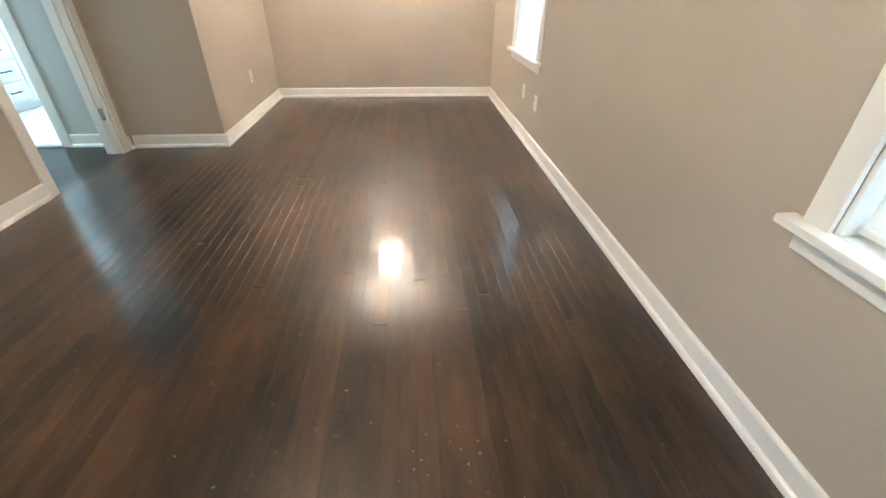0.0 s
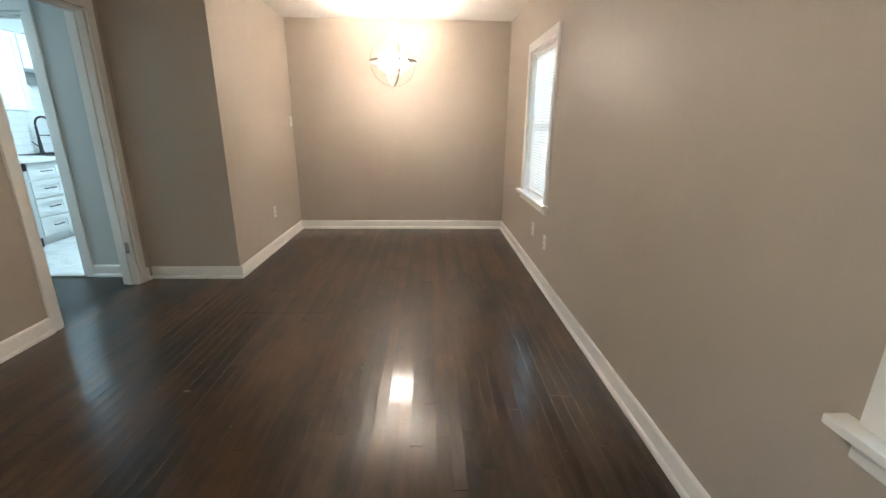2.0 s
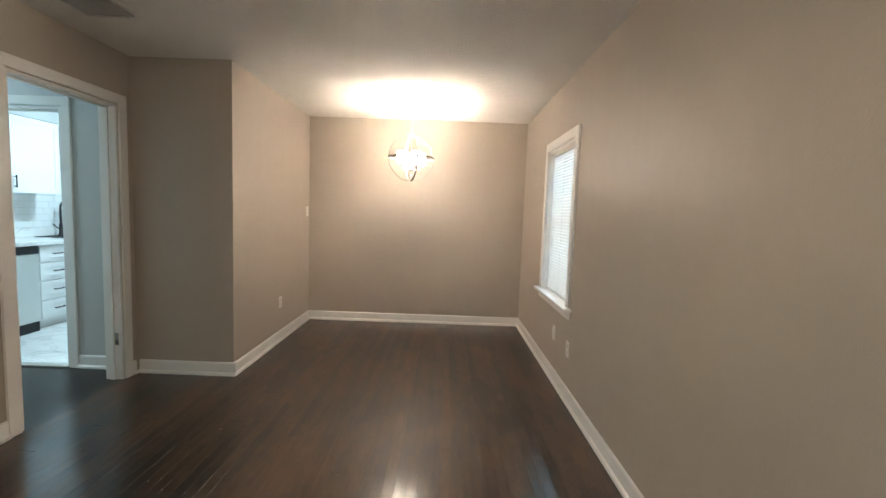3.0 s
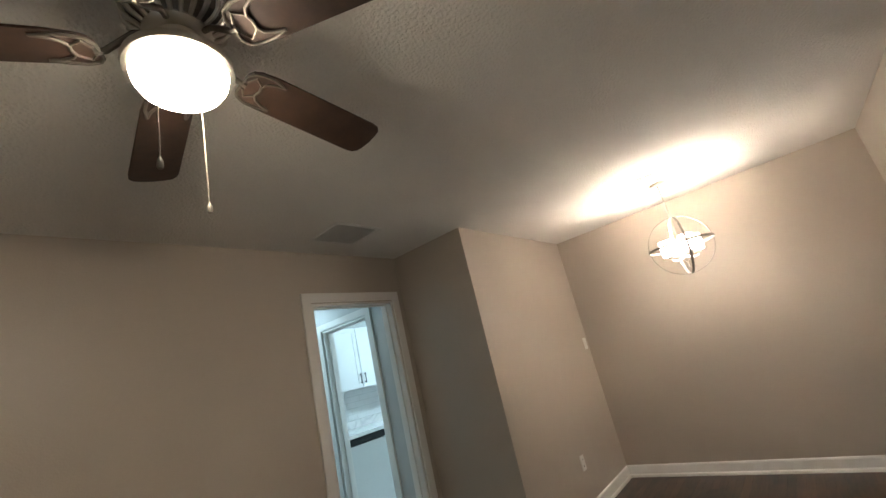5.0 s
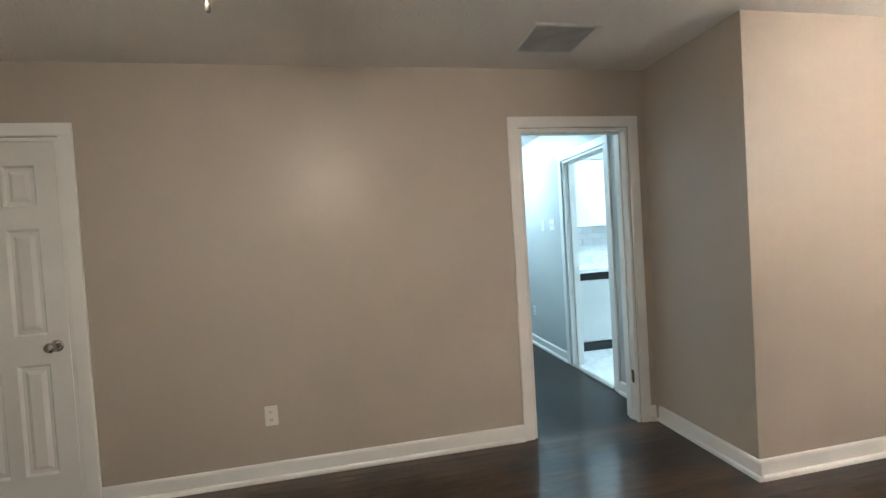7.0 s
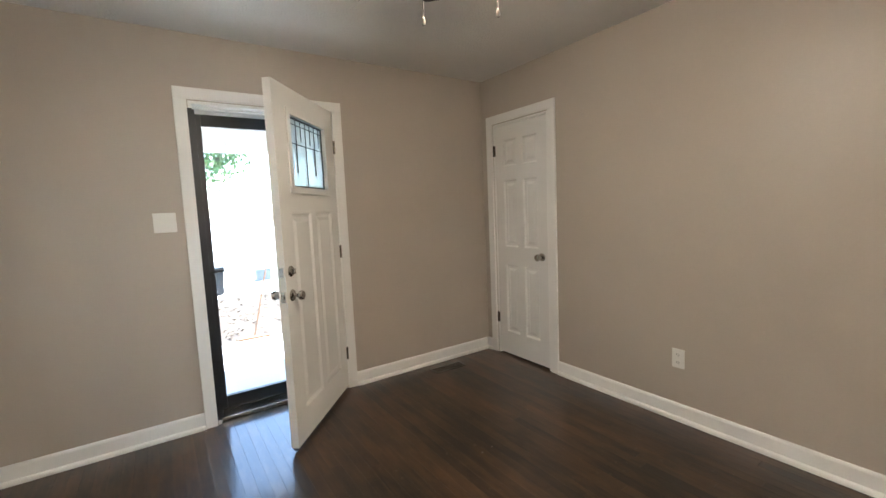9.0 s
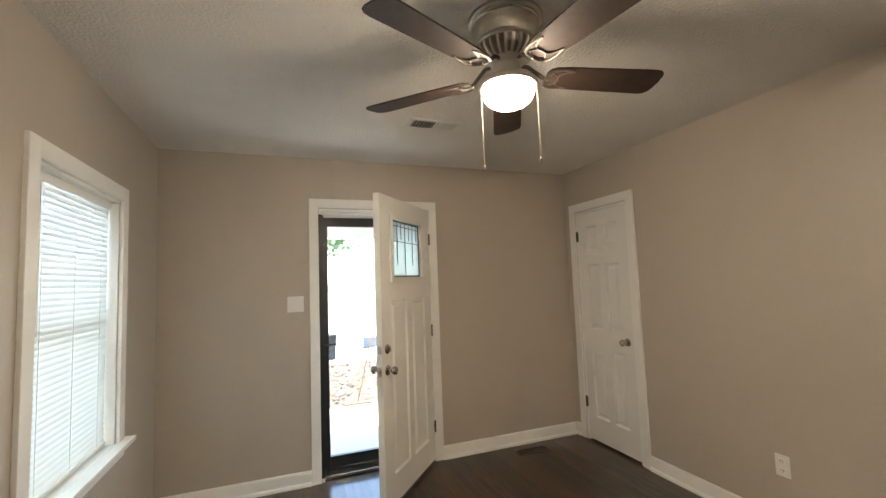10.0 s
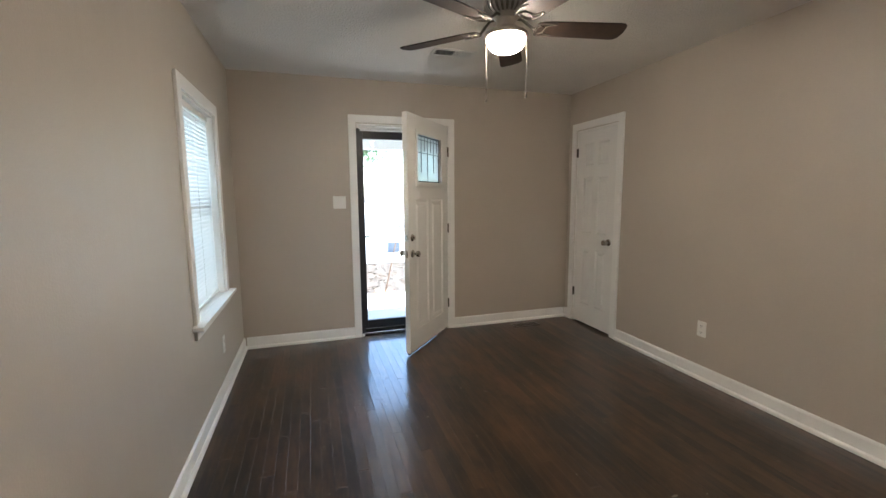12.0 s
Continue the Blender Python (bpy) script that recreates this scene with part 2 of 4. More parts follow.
# ---------- mesh helpers ----------
def add_box(bm, a, b, bevel=0.0):
    r = bmesh.ops.create_cube(bm, size=1)
    for v in r["verts"]:
        v.co = [a[i] + (v.co[i] + 0.5) * (b[i] - a[i]) for i in range(3)]
    if bevel:
        es = list({e for v in r["verts"] for e in v.link_edges})
        bmesh.ops.bevel(bm, geom=es, offset=bevel, segments=2, affect="EDGES", profile=0.7)
    return bm


def boxes(*items, bevel=0.0):
    bm = bmesh.new()
    for a, b in items:
        add_box(bm, [min(p, q) for p, q in zip(a, b)], [max(p, q) for p, q in zip(a, b)], bevel)
    return bm


def lathe(profile, seg=32, bm=None, m=None):
    """Turns (radius, z) pairs about the z axis."""
    bm = bm or bmesh.new()
    rings = []
    for r, z in profile:
        if r < 1e-5:
            rings.append([bm.verts.new((0, 0, z))])
        else:
            rings.append([bm.verts.new((r * math.cos(2 * math.pi * k / seg), r * math.sin(2 * math.pi * k / seg), z)) for k in range(seg)])
    made = [v for r in rings for v in r]
    for p, q in zip(rings, rings[1:]):
        for k in range(seg):
            k2 = (k + 1) % seg
            f = [p[k % len(p)], p[k2 % len(p)], q[k2 % len(q)], q[k % len(q)]]
            f = list(dict.fromkeys(f))
            if len(f) > 2:
                bm.faces.new(f)
    if m:
        bmesh.ops.transform(bm, matrix=m, verts=made)
    return bm


def tube(points, r, seg=8, bm=None, closed=False):
    """A round bar along points."""
    bm = bm or bmesh.new()
    pts = [Vector(p) for p in points]
    rings, n = [], len(pts)
    for i, p in enumerate(pts):
        d = (pts[(i + 1) % n] - pts[i - 1]) if closed else (pts[min(i + 1, n - 1)] - pts[max(i - 1, 0)])
        q = d.to_track_quat("Z", "Y")
        rings.append([bm.verts.new(p + q @ Vector((r * math.cos(2 * math.pi * k / seg), r * math.sin(2 * math.pi * k / seg), 0))) for k in range(seg)])
    for i in range(n if closed else n - 1):
        p, q = rings[i], rings[(i + 1) % n]
        for k in range(seg):
            bm.faces.new((p[k], p[(k + 1) % seg], q[(k + 1) % seg], q[k]))
    if not closed:
        bm.faces.new(list(reversed(rings[0]))); bm.faces.new(rings[-1])
    return bm


def band(radius, width, thick, m, seg=64, bm=None):
    """A flat hoop: axis z before m."""
    bm = bm or bmesh.new()
    rings = [[bm.verts.new(m @ Vector((rr * math.cos(2 * math.pi * k / seg), rr * math.sin(2 * math.pi * k / seg), z))) for k in range(seg)]
             for rr, z in ((radius, -width / 2), (radius, width / 2), (radius - thick, width / 2), (radius - thick, -width / 2))]
    for i in range(4):
        p, q = rings[i], rings[(i + 1) % 4]
        for k in range(seg):
            bm.faces.new((p[k], p[(k + 1) % seg], q[(k + 1) % seg], q[k]))
    return bm


def extrude_outline(pts, z0, z1):
    """A plate from an outline in x, y."""
    bm = bmesh.new()
    lo, hi = [bm.verts.new((x, y, z0)) for x, y in pts], [bm.verts.new((x, y, z1)) for x, y in pts]
    bm.faces.new(list(reversed(lo))); bm.faces.new(hi)
    for i in range(len(pts)):
        j = (i + 1) % len(pts)
        bm.faces.new((lo[i], lo[j], hi[j], hi[i]))
    return bm


def mesh_from(name, bm, material, smooth=False):
    bmesh.ops.recalc_face_normals(bm, faces=bm.faces)
    me = bpy.data.meshes.new(name)
    bm.to_mesh(me); bm.free()
    me.materials.append(material)
    if smooth:
        me.shade_smooth()
        me.set_sharp_from_angle(angle=radians(35))
    return me


def part(name, bm, material, parent, label="", smooth=False):
    ob = new(name, mesh_from(name, bm, material, smooth))
    ob.parent = parent
    return tagged(ob, label)


def shared(name, me, parent, m=None):
    ob = new(name, me)
    ob.parent = parent
    if m is not None:
        ob.matrix_basis = m
    return ob


def thing(name, label, category, m=None, group="", kind=""):
    ob = new(name)
    if m is not None:
        ob.matrix_basis = m
    return tagged(ob, label, category, group, kind)


def structure(name, bm, material, label, category, smooth=False):
    return tagged(new(name, mesh_from(name, bm, material, smooth)), label, category, kind="structure")


# ---------- plan (metres) ----------
H = 2.44
XW, XD = -3.355, -2.585          # west walls of the living and the dining part
YN, YC = 6.145, 4.32            # north wall, corner where the dining part narrows
T, TE = 0.12, 0.15             # inner and outer wall thickness
D1 = (3.392, 4.178, 2.05)      # opening to the hall
CL = (0.15, 0.775, 2.035)      # closet opening
FD = (-1.945, -1.065, 2.045)   # front door opening
WS, WN = (0.675, 1.485), (4.185, 4.985)
WZ = (0.685, 1.94)              # window opening, sill to head
KD = (-4.68, -3.93, 2.06)      # kitchen opening
YH0, YH1 = 3.15, 4.365          # hall faces
XK, YK = -5.68, 7.4            # kitchen west and north faces
XH = -7.2

# ---------- walls, ceiling ----------
structure("wall_north", boxes(((XD - T, YN, 0), (TE, YN + TE, H))), M_WALL, "greige painted drywall behind the chandelier", "wall")
e = []
ys = [(-TE, WS[0]), (WS[1], WN[0]), (WN[1], YN)]
e += [((0, p, 0), (TE, q, H)) for p, q in ys]
e += [((0, p, 0), (TE, q, WZ[0] - 0.03)) for p, q in (WS, WN)] + [((0, p, WZ[1]), (TE, q, H)) for p, q in (WS, WN)]
structure("wall_east", boxes(*e), M_WALL, "greige painted drywall with two windows", "wall")
structure("wall_south", boxes(((XW - T, -TE, 0), (FD[0], 0, H)), ((FD[1], -TE, 0), (0, 0, H)), ((FD[0], -TE, FD[2]), (FD[1], 0, H))), M_WALL, "greige painted drywall round the front door", "wall")
structure("wall_west", boxes(((XW - T, 0, 0), (XW, CL[0], H)), ((XW - T, CL[0], CL[2]), (XW, CL[1], H)), ((XW - T, CL[1], 0), (XW, D1[0], H)),
                            ((XW - T, D1[0], D1[2]), (XW, D1[1], H)), ((XW - T, D1[1], 0), (XW, YC, H))), M_WALL, "greige painted drywall with closet and hall openings", "wall")
structure("wall_corner", boxes(((XW - T, YC, 0), (XD, YH1 + T, H))), M_WALL, "greige painted drywall of the jutting corner", "wall")
structure("wall_dining", boxes(((XD - T, YH1 + T, 0), (XD, YN, H))), M_WALL, "greige painted drywall beside the dining area", "wall")
structure("wall_hall_north", boxes(((XH, YH1, 0), (KD[0], YH1 + T, H)), ((KD[1], YH1, 0), (XW - T, YH1 + T, H)), ((KD[0], YH1, KD[2]), (KD[1], YH1 + T, H))), M_HALLWALL, "pale grey painted hall wall", "wall")
structure("wall_hall_south", boxes(((XH, YH0 - T, 0), (XW - T, YH0, H))), M_HALLWALL, "pale grey painted hall wall", "wall")
structure("wall_hall_west", boxes(((XH - T, YH0 - T, 0), (XH, YH1 + T, H))), M_HALLWALL, "pale grey wall closing the hall", "wall")
kw = structure("wall_kitchen_west", boxes(((XK - T, YH1 + T, 0), (XK, YK, H))), M_HALLWALL, "white wall with a tiled splashback", "wall")
structure("wall_kitchen_north", boxes(((XK - T, YK, 0), (XD, YK + T, H))), M_HALLWALL, "pale wall closing the kitchen", "wall")
structure("wall_kitchen_east", boxes(((XD - T, YN + TE, 0), (XD, YK, H))), M_HALLWALL, "pale wall closing the kitchen", "wall")
structure("wall_closet", boxes(((XW - 0.75, -TE, 0), (XW - 0.65, 1.0, H)), ((XW - 0.65, 0.9, 0), (XW - T, 1.0, H)), ((XW - 0.65, -TE, 0), (XW - T, 0, H)), ((XW - 0.75, -TE, H), (XW - T, 1.0, H + 0.1)), ((XW - 0.75, -TE, -0.06), (XW - T, 1.0, -0.006))), M_WALL, "plain wall inside the closet", "wall")
structure("ceiling", boxes(((XW - T, -TE, H), (TE, YN + TE, H + 0.12))), M_CEIL, "off-white knockdown textured ceiling", "ceiling")
structure("ceiling_hall", boxes(((XH - T, YH0 - T, H), (XW - T, YK + T, H + 0.12)), ((XW - T, YN + TE, H), (XD, YK + T, H + 0.12))), M_HALLWALL, "pale ceiling over hall and kitchen", "ceiling")

# ---------- trim ----------
def baseboard(p, q, inward):
    """A baseboard with a bevelled top and a shoe moulding, from p to q on the floor; inward points into the room."""
    p, q, n = Vector((*p, 0)), Vector((*q, 0)), Vector((*inward, 0))
    prof = [(0, 0), (0.027, 0), (0.027, 0.012), (0.024, 0.020), (0.017, 0.0255), (0.0125, 0.026), (0.0125, 0.090), (0.0095, 0.099), (0.004, 0.105), (0, 0.105)]
    bm = bmesh.new()
    a, b = [bm.verts.new(p + n * u + Vector((0, 0, z))) for u, z in prof], [bm.verts.new(q + n * u + Vector((0, 0, z))) for u, z in prof]
    for i in range(len(prof)):
        j = (i + 1) % len(prof)
        bm.faces.new((a[i], a[j], b[j], b[i]))
    bm.faces.new(a); bm.faces.new(b)
    return structure("baseboard", bm, M_TRIM, "white painted baseboard with shoe moulding", "baseboard")


CW, CT = 0.075, 0.018
for p, q, n in (((XD, YN), (0, YN), (0, -1)), ((0, 0), (0, YN - 0.024), (-1, 0)), ((XD, YC), (XD, YN - 0.024), (1, 0)), ((XW + 0.024, YC), (XD + 0.024, YC), (0, -1)),
                ((XW, CL[1] + CW), (XW, D1[0] - CW), (1, 0)), ((XW, D1[1] + CW), (XW, YC - 0.024), (1, 0)), ((XW, 0.0), (XW, CL[0] - CW), (1, 0)),
                ((XW + 0.024, 0), (FD[0] - CW, 0), (0, 1)), ((FD[1] + CW, 0), (-0.024, 0), (0, 1)),
                ((XH, YH1), (KD[0] - CW, YH1), (0, -1)), ((KD[1] + CW, YH1), (XW - T - 0.02, YH1), (0, -1)), ((XH, YH0), (XW - T, YH0), (0, 1))):
    baseboard(p, q, n)


def casing(name, u0, u1, top, at, axis, side, depth, label):
    """Casing on the wall face and the jamb through the wall. axis 'x' or 'y': the way the opening runs; side: +1 or -1, into the room."""
    t = thing(name, label, "door frame", kind="structure")

    def put(nm, a0, a1, b0, b1, z0, z1, bev=0.004):
        lo, hi = ((a0, b0, z0), (a1, b1, z1)) if axis == "x" else ((b0, a0, z0), (b1, a1, z1))
        part(nm, boxes((lo, hi), bevel=bev), M_TRIM, t)
    f, g = at + side * 0.0005, at + side * CT
    put("casing", u0 - CW, u0 - 0.006, f, g, 0, top + 0.006)
    put("casing", u1 + 0.006, u1 + CW, f, g, 0, top + 0.006)
    put("casing", u0 - CW, u1 + CW, f, g, top + 0.006, top + CW)
    k0, k1 = at + side * 0.004, at - side * (depth + 0.004)
    put("jamb", u0, u0 + 0.018, k0, k1, 0, top - 0.018, 0.002)
    put("jamb", u1 - 0.018, u1, k0, k1, 0, top - 0.018, 0.002)
    put("jamb", u0, u1, k0, k1, top - 0.018, top, 0.002)
    s0, s1 = at - side * depth * 0.42, at - side * depth * 0.70
    put("door_stop", u0 + 0.018, u0 + 0.029, s0, s1, 0, top - 0.018, 0.002)
    put("door_stop", u1 - 0.029, u1 - 0.018, s0, s1, 0, top - 0.018, 0.002)
    put("door_stop", u0 + 0.029, u1 - 0.029, s0, s1, top - 0.029, top - 0.018, 0.002)
    return t


def hinge(parent, m, mat=None):
    bm = boxes(((-0.016, -0.002, -0.045), (0.016, 0.002, 0.045)), bevel=0.001)
    lathe([(0, -0.047), (0.006, -0.047), (0.006, 0.047), (0, 0.047)], 10, bm, pose(0, 0.004, 0))
    h = part("hinge", bm, mat or M_SATIN, parent, "metal butt hinge")
    h.matrix_basis = m
    return h


d1 = casing("door_1", D1[0], D1[1], D1[2], XW, "y", 1, T, "white cased opening to the hall without a door")
part("strike_plate", boxes(((XW - 0.055, D1[1] - 0.0205, 0.27), (XW - 0.02, D1[1] - 0.0175, 0.36))), M_SATIN, d1, "worn nickel hinge plate")
kd = casing("door_2", KD[0], KD[1], KD[2], YH1, "x", -1, T, "white cased opening to the kitchen")
part("threshold", boxes(((KD[0] + 0.019, YH1 - 0.03, 0.0005), (KD[1] - 0.019, YH1 + 0.03, 0.014)), bevel=0.004), M_NICKEL, kd, "metal threshold strip")
cl = casing("door_3", CL[0], CL[1], CL[2], XW, "y", 1, T, "white frame of the closed closet door")
fd = casing("door_4", FD[0], FD[1], FD[2], 0, "x", 1, TE, "white frame of the front door")
part("threshold", boxes(((FD[0] + 0.019, -TE - 0.03, -0.03), (FD[1] - 0.019, -0.02, 0.028)), bevel=0.006), M_SATIN, fd, "grey aluminium threshold")


def panel_slab(w, h, t, panels, holes=()):
    """A door slab in x (width), z (height), thickness along y; panels are moulded fields, holes go through."""
    xs = sorted({0, w, *[v for p in (*panels, *holes) for v in (p[0], p[2])]})
    zs = sorted({0, h, *[v for p in (*panels, *holes) for v in (p[1], p[3])]})
    bm = bmesh.new()
    def inside(x, z, group):
        return any(p[0] < x < p[2] and p[1] < z < p[3] for p in group)
    for x0, x1 in zip(xs, xs[1:]):
        for z0, z1 in zip(zs, zs[1:]):
            c = ((x0 + x1) / 2, (z0 + z1) / 2)
            if not inside(*c, panels) and not inside(*c, holes):
                add_box(bm, (x0, -t / 2, z0), (x1, t / 2, z1))
    bmesh.ops.remove_doubles(bm, verts=bm.verts, dist=1e-5)
    for x0, z0, x1, z1 in panels:
        for s in (1, -1):
            steps = ((0, t / 2), (0.012, t / 2 - 0.012), (0.028, t / 2 - 0.012), (0.050, t / 2 - 0.003))
            prev = None
            for d, y in steps:
                ring = [bm.verts.new((x, s * y, z)) for x, z in ((x0 + d, z0 + d), (x1 - d, z0 + d), (x1 - d, z1 - d), (x0 + d, z1 - d))]
                if prev:
                    for k in range(4):
                        bm.faces.new((prev[k], prev[(k + 1) % 4], ring[(k + 1) % 4], ring[k]))
                prev = ring
            bm.faces.new(prev)
    return bm


def knob(parent, name, m, lever=False):
    bm = lathe([(0, 0), (0.032, 0), (0.033, 0.004), (0.028, 0.010), (0.013, 0.014), (0.011, 0.032), (0.016, 0.038), (0.026, 0.046), (0.028, 0.056), (0.024, 0.066), (0.012, 0.071), (0, 0.072)] if not lever
               else [(0, 0), (0.030, 0), (0.031, 0.005), (0.026, 0.012), (0.018, 0.016), (0, 0.017)], 24)
    if lever:
        add_box(bm, (-0.004, -0.015, 0.014), (0.004, 0.015, 0.03), 0.002)
    k = part(name, bm, M_SATIN, parent, "satin nickel", smooth=True)
    k.matrix_basis = m
    return k


# closet door: six panels, closed, hinged on the south side
cw, ch, cx = CL[1] - CL[0] - 0.042, CL[2] - 0.04, 0.035
closet = thing("closet_door", "narrow white six-panel closet door, closed", "door", pose(XW - 0.0165, CL[0] + 0.021, 0.018, 0, 0, 90))
cols = ((0.10, 0.255), (cw - 0.255, cw - 0.10))
rows_z = ((0.20, 0.80), (0.96, 1.53), (1.65, 1.87))
part("slab", panel_slab(cw, ch, cx, [(a, z0, b, z1) for a, b in cols for z0, z1 in rows_z]), M_DOOR, closet)
knob(closet, "knob", pose(cw - 0.06, -cx / 2, 0.895, 90))
for z in (0.315, 1.79):
    hinge(closet, pose(-0.004, -cx / 2 - 0.008, z, 0, 0, 180), M_BRONZE)

# front door: craftsman slab with a leaded lite, standing half open
OPEN = 49.5
fw, fh, ft = 0.845, 2.015, 0.044
front = thing("front_door", "white craftsman front door with leaded glass, standing half open", "door", pose(FD[0] + 0.018, 0.012, 0.03, 0, 0, OPEN))
LITE = (0.165, 1.45, 0.685, 1.875)
fields = [(0.13, 0.18, 0.385, 1.31), (0.46, 0.18, 0.715, 1.31)]
part("slab", panel_slab(fw, fh, ft, fields, [LITE]), M_DOOR, front)
lx0, lz0, lx1, lz1 = LITE
for s in (1, -1):
    part("lite_frame", boxes(((lx0 - 0.025, s * ft / 2, lz0 - 0.025), (lx0 + 0.012, s * (ft / 2 + 0.012), lz1 + 0.025)), ((lx1 - 0.012, s * ft / 2, lz0 - 0.025), (lx1 + 0.025, s * (ft / 2 + 0.012), lz1 + 0.025)),
                             ((lx0 + 0.012, s * ft / 2, lz0 - 0.025), (lx1 - 0.012, s * (ft / 2 + 0.012), lz0 + 0.012)), ((lx0 + 0.012, s * ft / 2, lz1 - 0.012), (lx1 - 0.012, s * (ft / 2 + 0.012), lz1 + 0.025)), bevel=0.004), M_DOOR, front)
lite = part("lite", boxes(((lx0, -0.004, lz0), (lx1, 0.004, lz1))), M_LITE, front, "textured decorative glass")
lite.visible_shadow = False
bm = bmesh.new()
for k in range(1, 8):
    x = lx0 + (lx1 - lx0) * k / 8
    low = lz0 + 0.01 if k == 4 else (lz0 + 0.10 if k in (2, 6) else lz1 - 0.14)
    add_box(bm, (x - 0.0028, -0.006, low), (x + 0.0028, 0.006, lz1 - 0.01))
for z in (lz1 - 0.05, lz1 - 0.16):
    add_box(bm, (lx0 + 0.01, -0.0055, z - 0.0025), (lx1 - 0.01, 0.0055, z + 0.0025))
for a, b in (((lx0 + 0.012, -0.008, lz0 + 0.012), (lx0 + 0.022, 0.008, lz1 - 0.012)), ((lx1 - 0.022, -0.008, lz0 + 0.012), (lx1 - 0.012, 0.008, lz1 - 0.012)),
             ((lx0 + 0.012, -0.007, lz0 + 0.012), (lx1 - 0.012, 0.007, lz0 + 0.022)), ((lx0 + 0.012, -0.007, lz1 - 0.022), (lx1 - 0.012, 0.007, lz1 - 0.012))):
    add_box(bm, a, b)
part("came", bm, M_CAME, lite, "dark lead came")
KX = fw - 0.06
knob(front, "knob", pose(KX, ft / 2, 0.86, -90))
knob(front, "knob", pose(KX, -ft / 2, 0.86, 90))
knob(front, "deadbolt", pose(KX, ft / 2, 0.995, -90), True)
knob(front, "deadbolt", pose(KX, -ft / 2, 0.995, 90), True)
part("latch_plate", boxes(((fw - 0.0005, -0.012, 0.83), (fw + 0.002, 0.012, 0.89)), ((fw, -0.006, 0.85), (fw + 0.010, 0.006, 0.87)), ((fw - 0.0005, -0.012, 0.97), (fw + 0.002, 0.012, 1.02))), M_SATIN, front, "satin nickel")
part("door_sweep", boxes(((0.005, -0.012, -0.018), (fw - 0.005, 0.012, 0.001))), M_BLACKMAT, front, "dark rubber sweep")
for z in (0.25, 1.02, 1.77):
    hinge(front, pose(-0.004, ft / 2 + 0.001, z, 0, 0, 0))

# storm door: black frame and one pane
storm = thing("storm_door", "closed black aluminium full-glass storm door", "door")
SY = -TE - 0.002
sx0, sx1 = FD[0] + 0.0, FD[1] - 0.0
part("frame", boxes(((sx0, SY - 0.035, 0.03), (sx0 + 0.075, SY, 2.0)), ((sx1 - 0.075, SY - 0.035, 0.03), (sx1, SY, 2.0)), ((sx0 + 0.075, SY - 0.035, 0.03), (sx1 - 0.075, SY, 0.115)), ((sx0 + 0.075, SY - 0.035, 1.925), (sx1 - 0.075, SY, 2.0)), bevel=0.004), M_BLACK, storm)
part("closer_header", boxes(((sx0, SY - 0.03, 2.0), (sx1, SY, 2.045))), M_VINYL, storm, "white header strip")
part("jamb_cover", boxes(((sx1 - 0.020, -0.03, 0.03), (sx1 + 0.005, 0.0062, 2.0))), M_BLACK, storm)
part("outer_stop", boxes(((sx1 - 0.034, SY + 0.002, 0.03), (sx1 - 0.0185, -0.022, 2.0)), ((sx0 + 0.0185, SY + 0.002, 0.03), (sx0 + 0.032, -0.06, 2.0)), bevel=0.002), M_BLACK, storm)
sp = part("pane", boxes(((sx0 + 0.07, SY - 0.020, 0.11), (sx1 - 0.07, SY - 0.015, 1.93))), M_PANE, storm)
sp.visible_shadow = False
part("handle", tube([(sx1 - 0.04, SY, 0.98), (sx1 - 0.04, SY + 0.045, 0.98), (sx1 - 0.13, SY + 0.05, 0.985)], 0.008), M_BLACK, storm, "black lever handle")

# ---------- windows and blinds ----------
def window(name, y0, y1):
    z0, z1 = WZ
    w = thing(name, "white cased double-hung window with deep stool", "window", kind="structure")
    part("casing", boxes(((-CT, y0 - CW, z0), (-0.0005, y0, z1 + CW)), ((-CT, y1, z0), (-0.0005, y1 + CW, z1 + CW)), ((-CT, y0, z1), (-0.0005, y1, z1 + CW)), bevel=0.004), M_TRIM, w)
    part("window_sill", boxes(((-0.060, y0 - CW - 0.04, z0 - 0.024), (-0.001, y1 + CW + 0.04, z0)), ((-0.001, y0, z0 - 0.024), (0.11, y1, z0)), bevel=0.006), M_TRIM, w)
    part("apron", boxes(((-0.018, y0 - CW, z0 - 0.085), (-0.0005, y1 + CW, z0 - 0.0245)), bevel=0.005), M_TRIM, w)
    part("reveal", boxes(((0, y0, z0), (0.10, y0 + 0.015, z1)), ((0, y1 - 0.015, z0), (0.10, y1, z1)), ((0, y0 + 0.015, z1 - 0.015), (0.10, y1 - 0.015, z1))), M_TRIM, w)
    zm = (z0 + z1) / 2
    def sash(a, b, x, nm):
        bm = boxes(((x, y0 + 0.015, a), (x + 0.03, y0 + 0.055, b)), ((x, y1 - 0.055, a), (x + 0.03, y1 - 0.015, b)), ((x, y0 + 0.055, a), (x + 0.03, y1 - 0.055, a + 0.045)), ((x, y0 + 0.055, b - 0.045), (x + 0.03, y1 - 0.055, b)), bevel=0.003)
        s = part("sash", bm, M_VINYL, w)
        g = part("pane", boxes(((x + 0.012, y0 + 0.05, a + 0.04), (x + 0.016, y1 - 0.05, b - 0.04))), M_SCREENED, s)
    sash(z0 + 0.002, zm + 0.02, 0.072, "lower")
    sash(zm - 0.02, z1 - 0.016, 0.104, "upper")
    return w


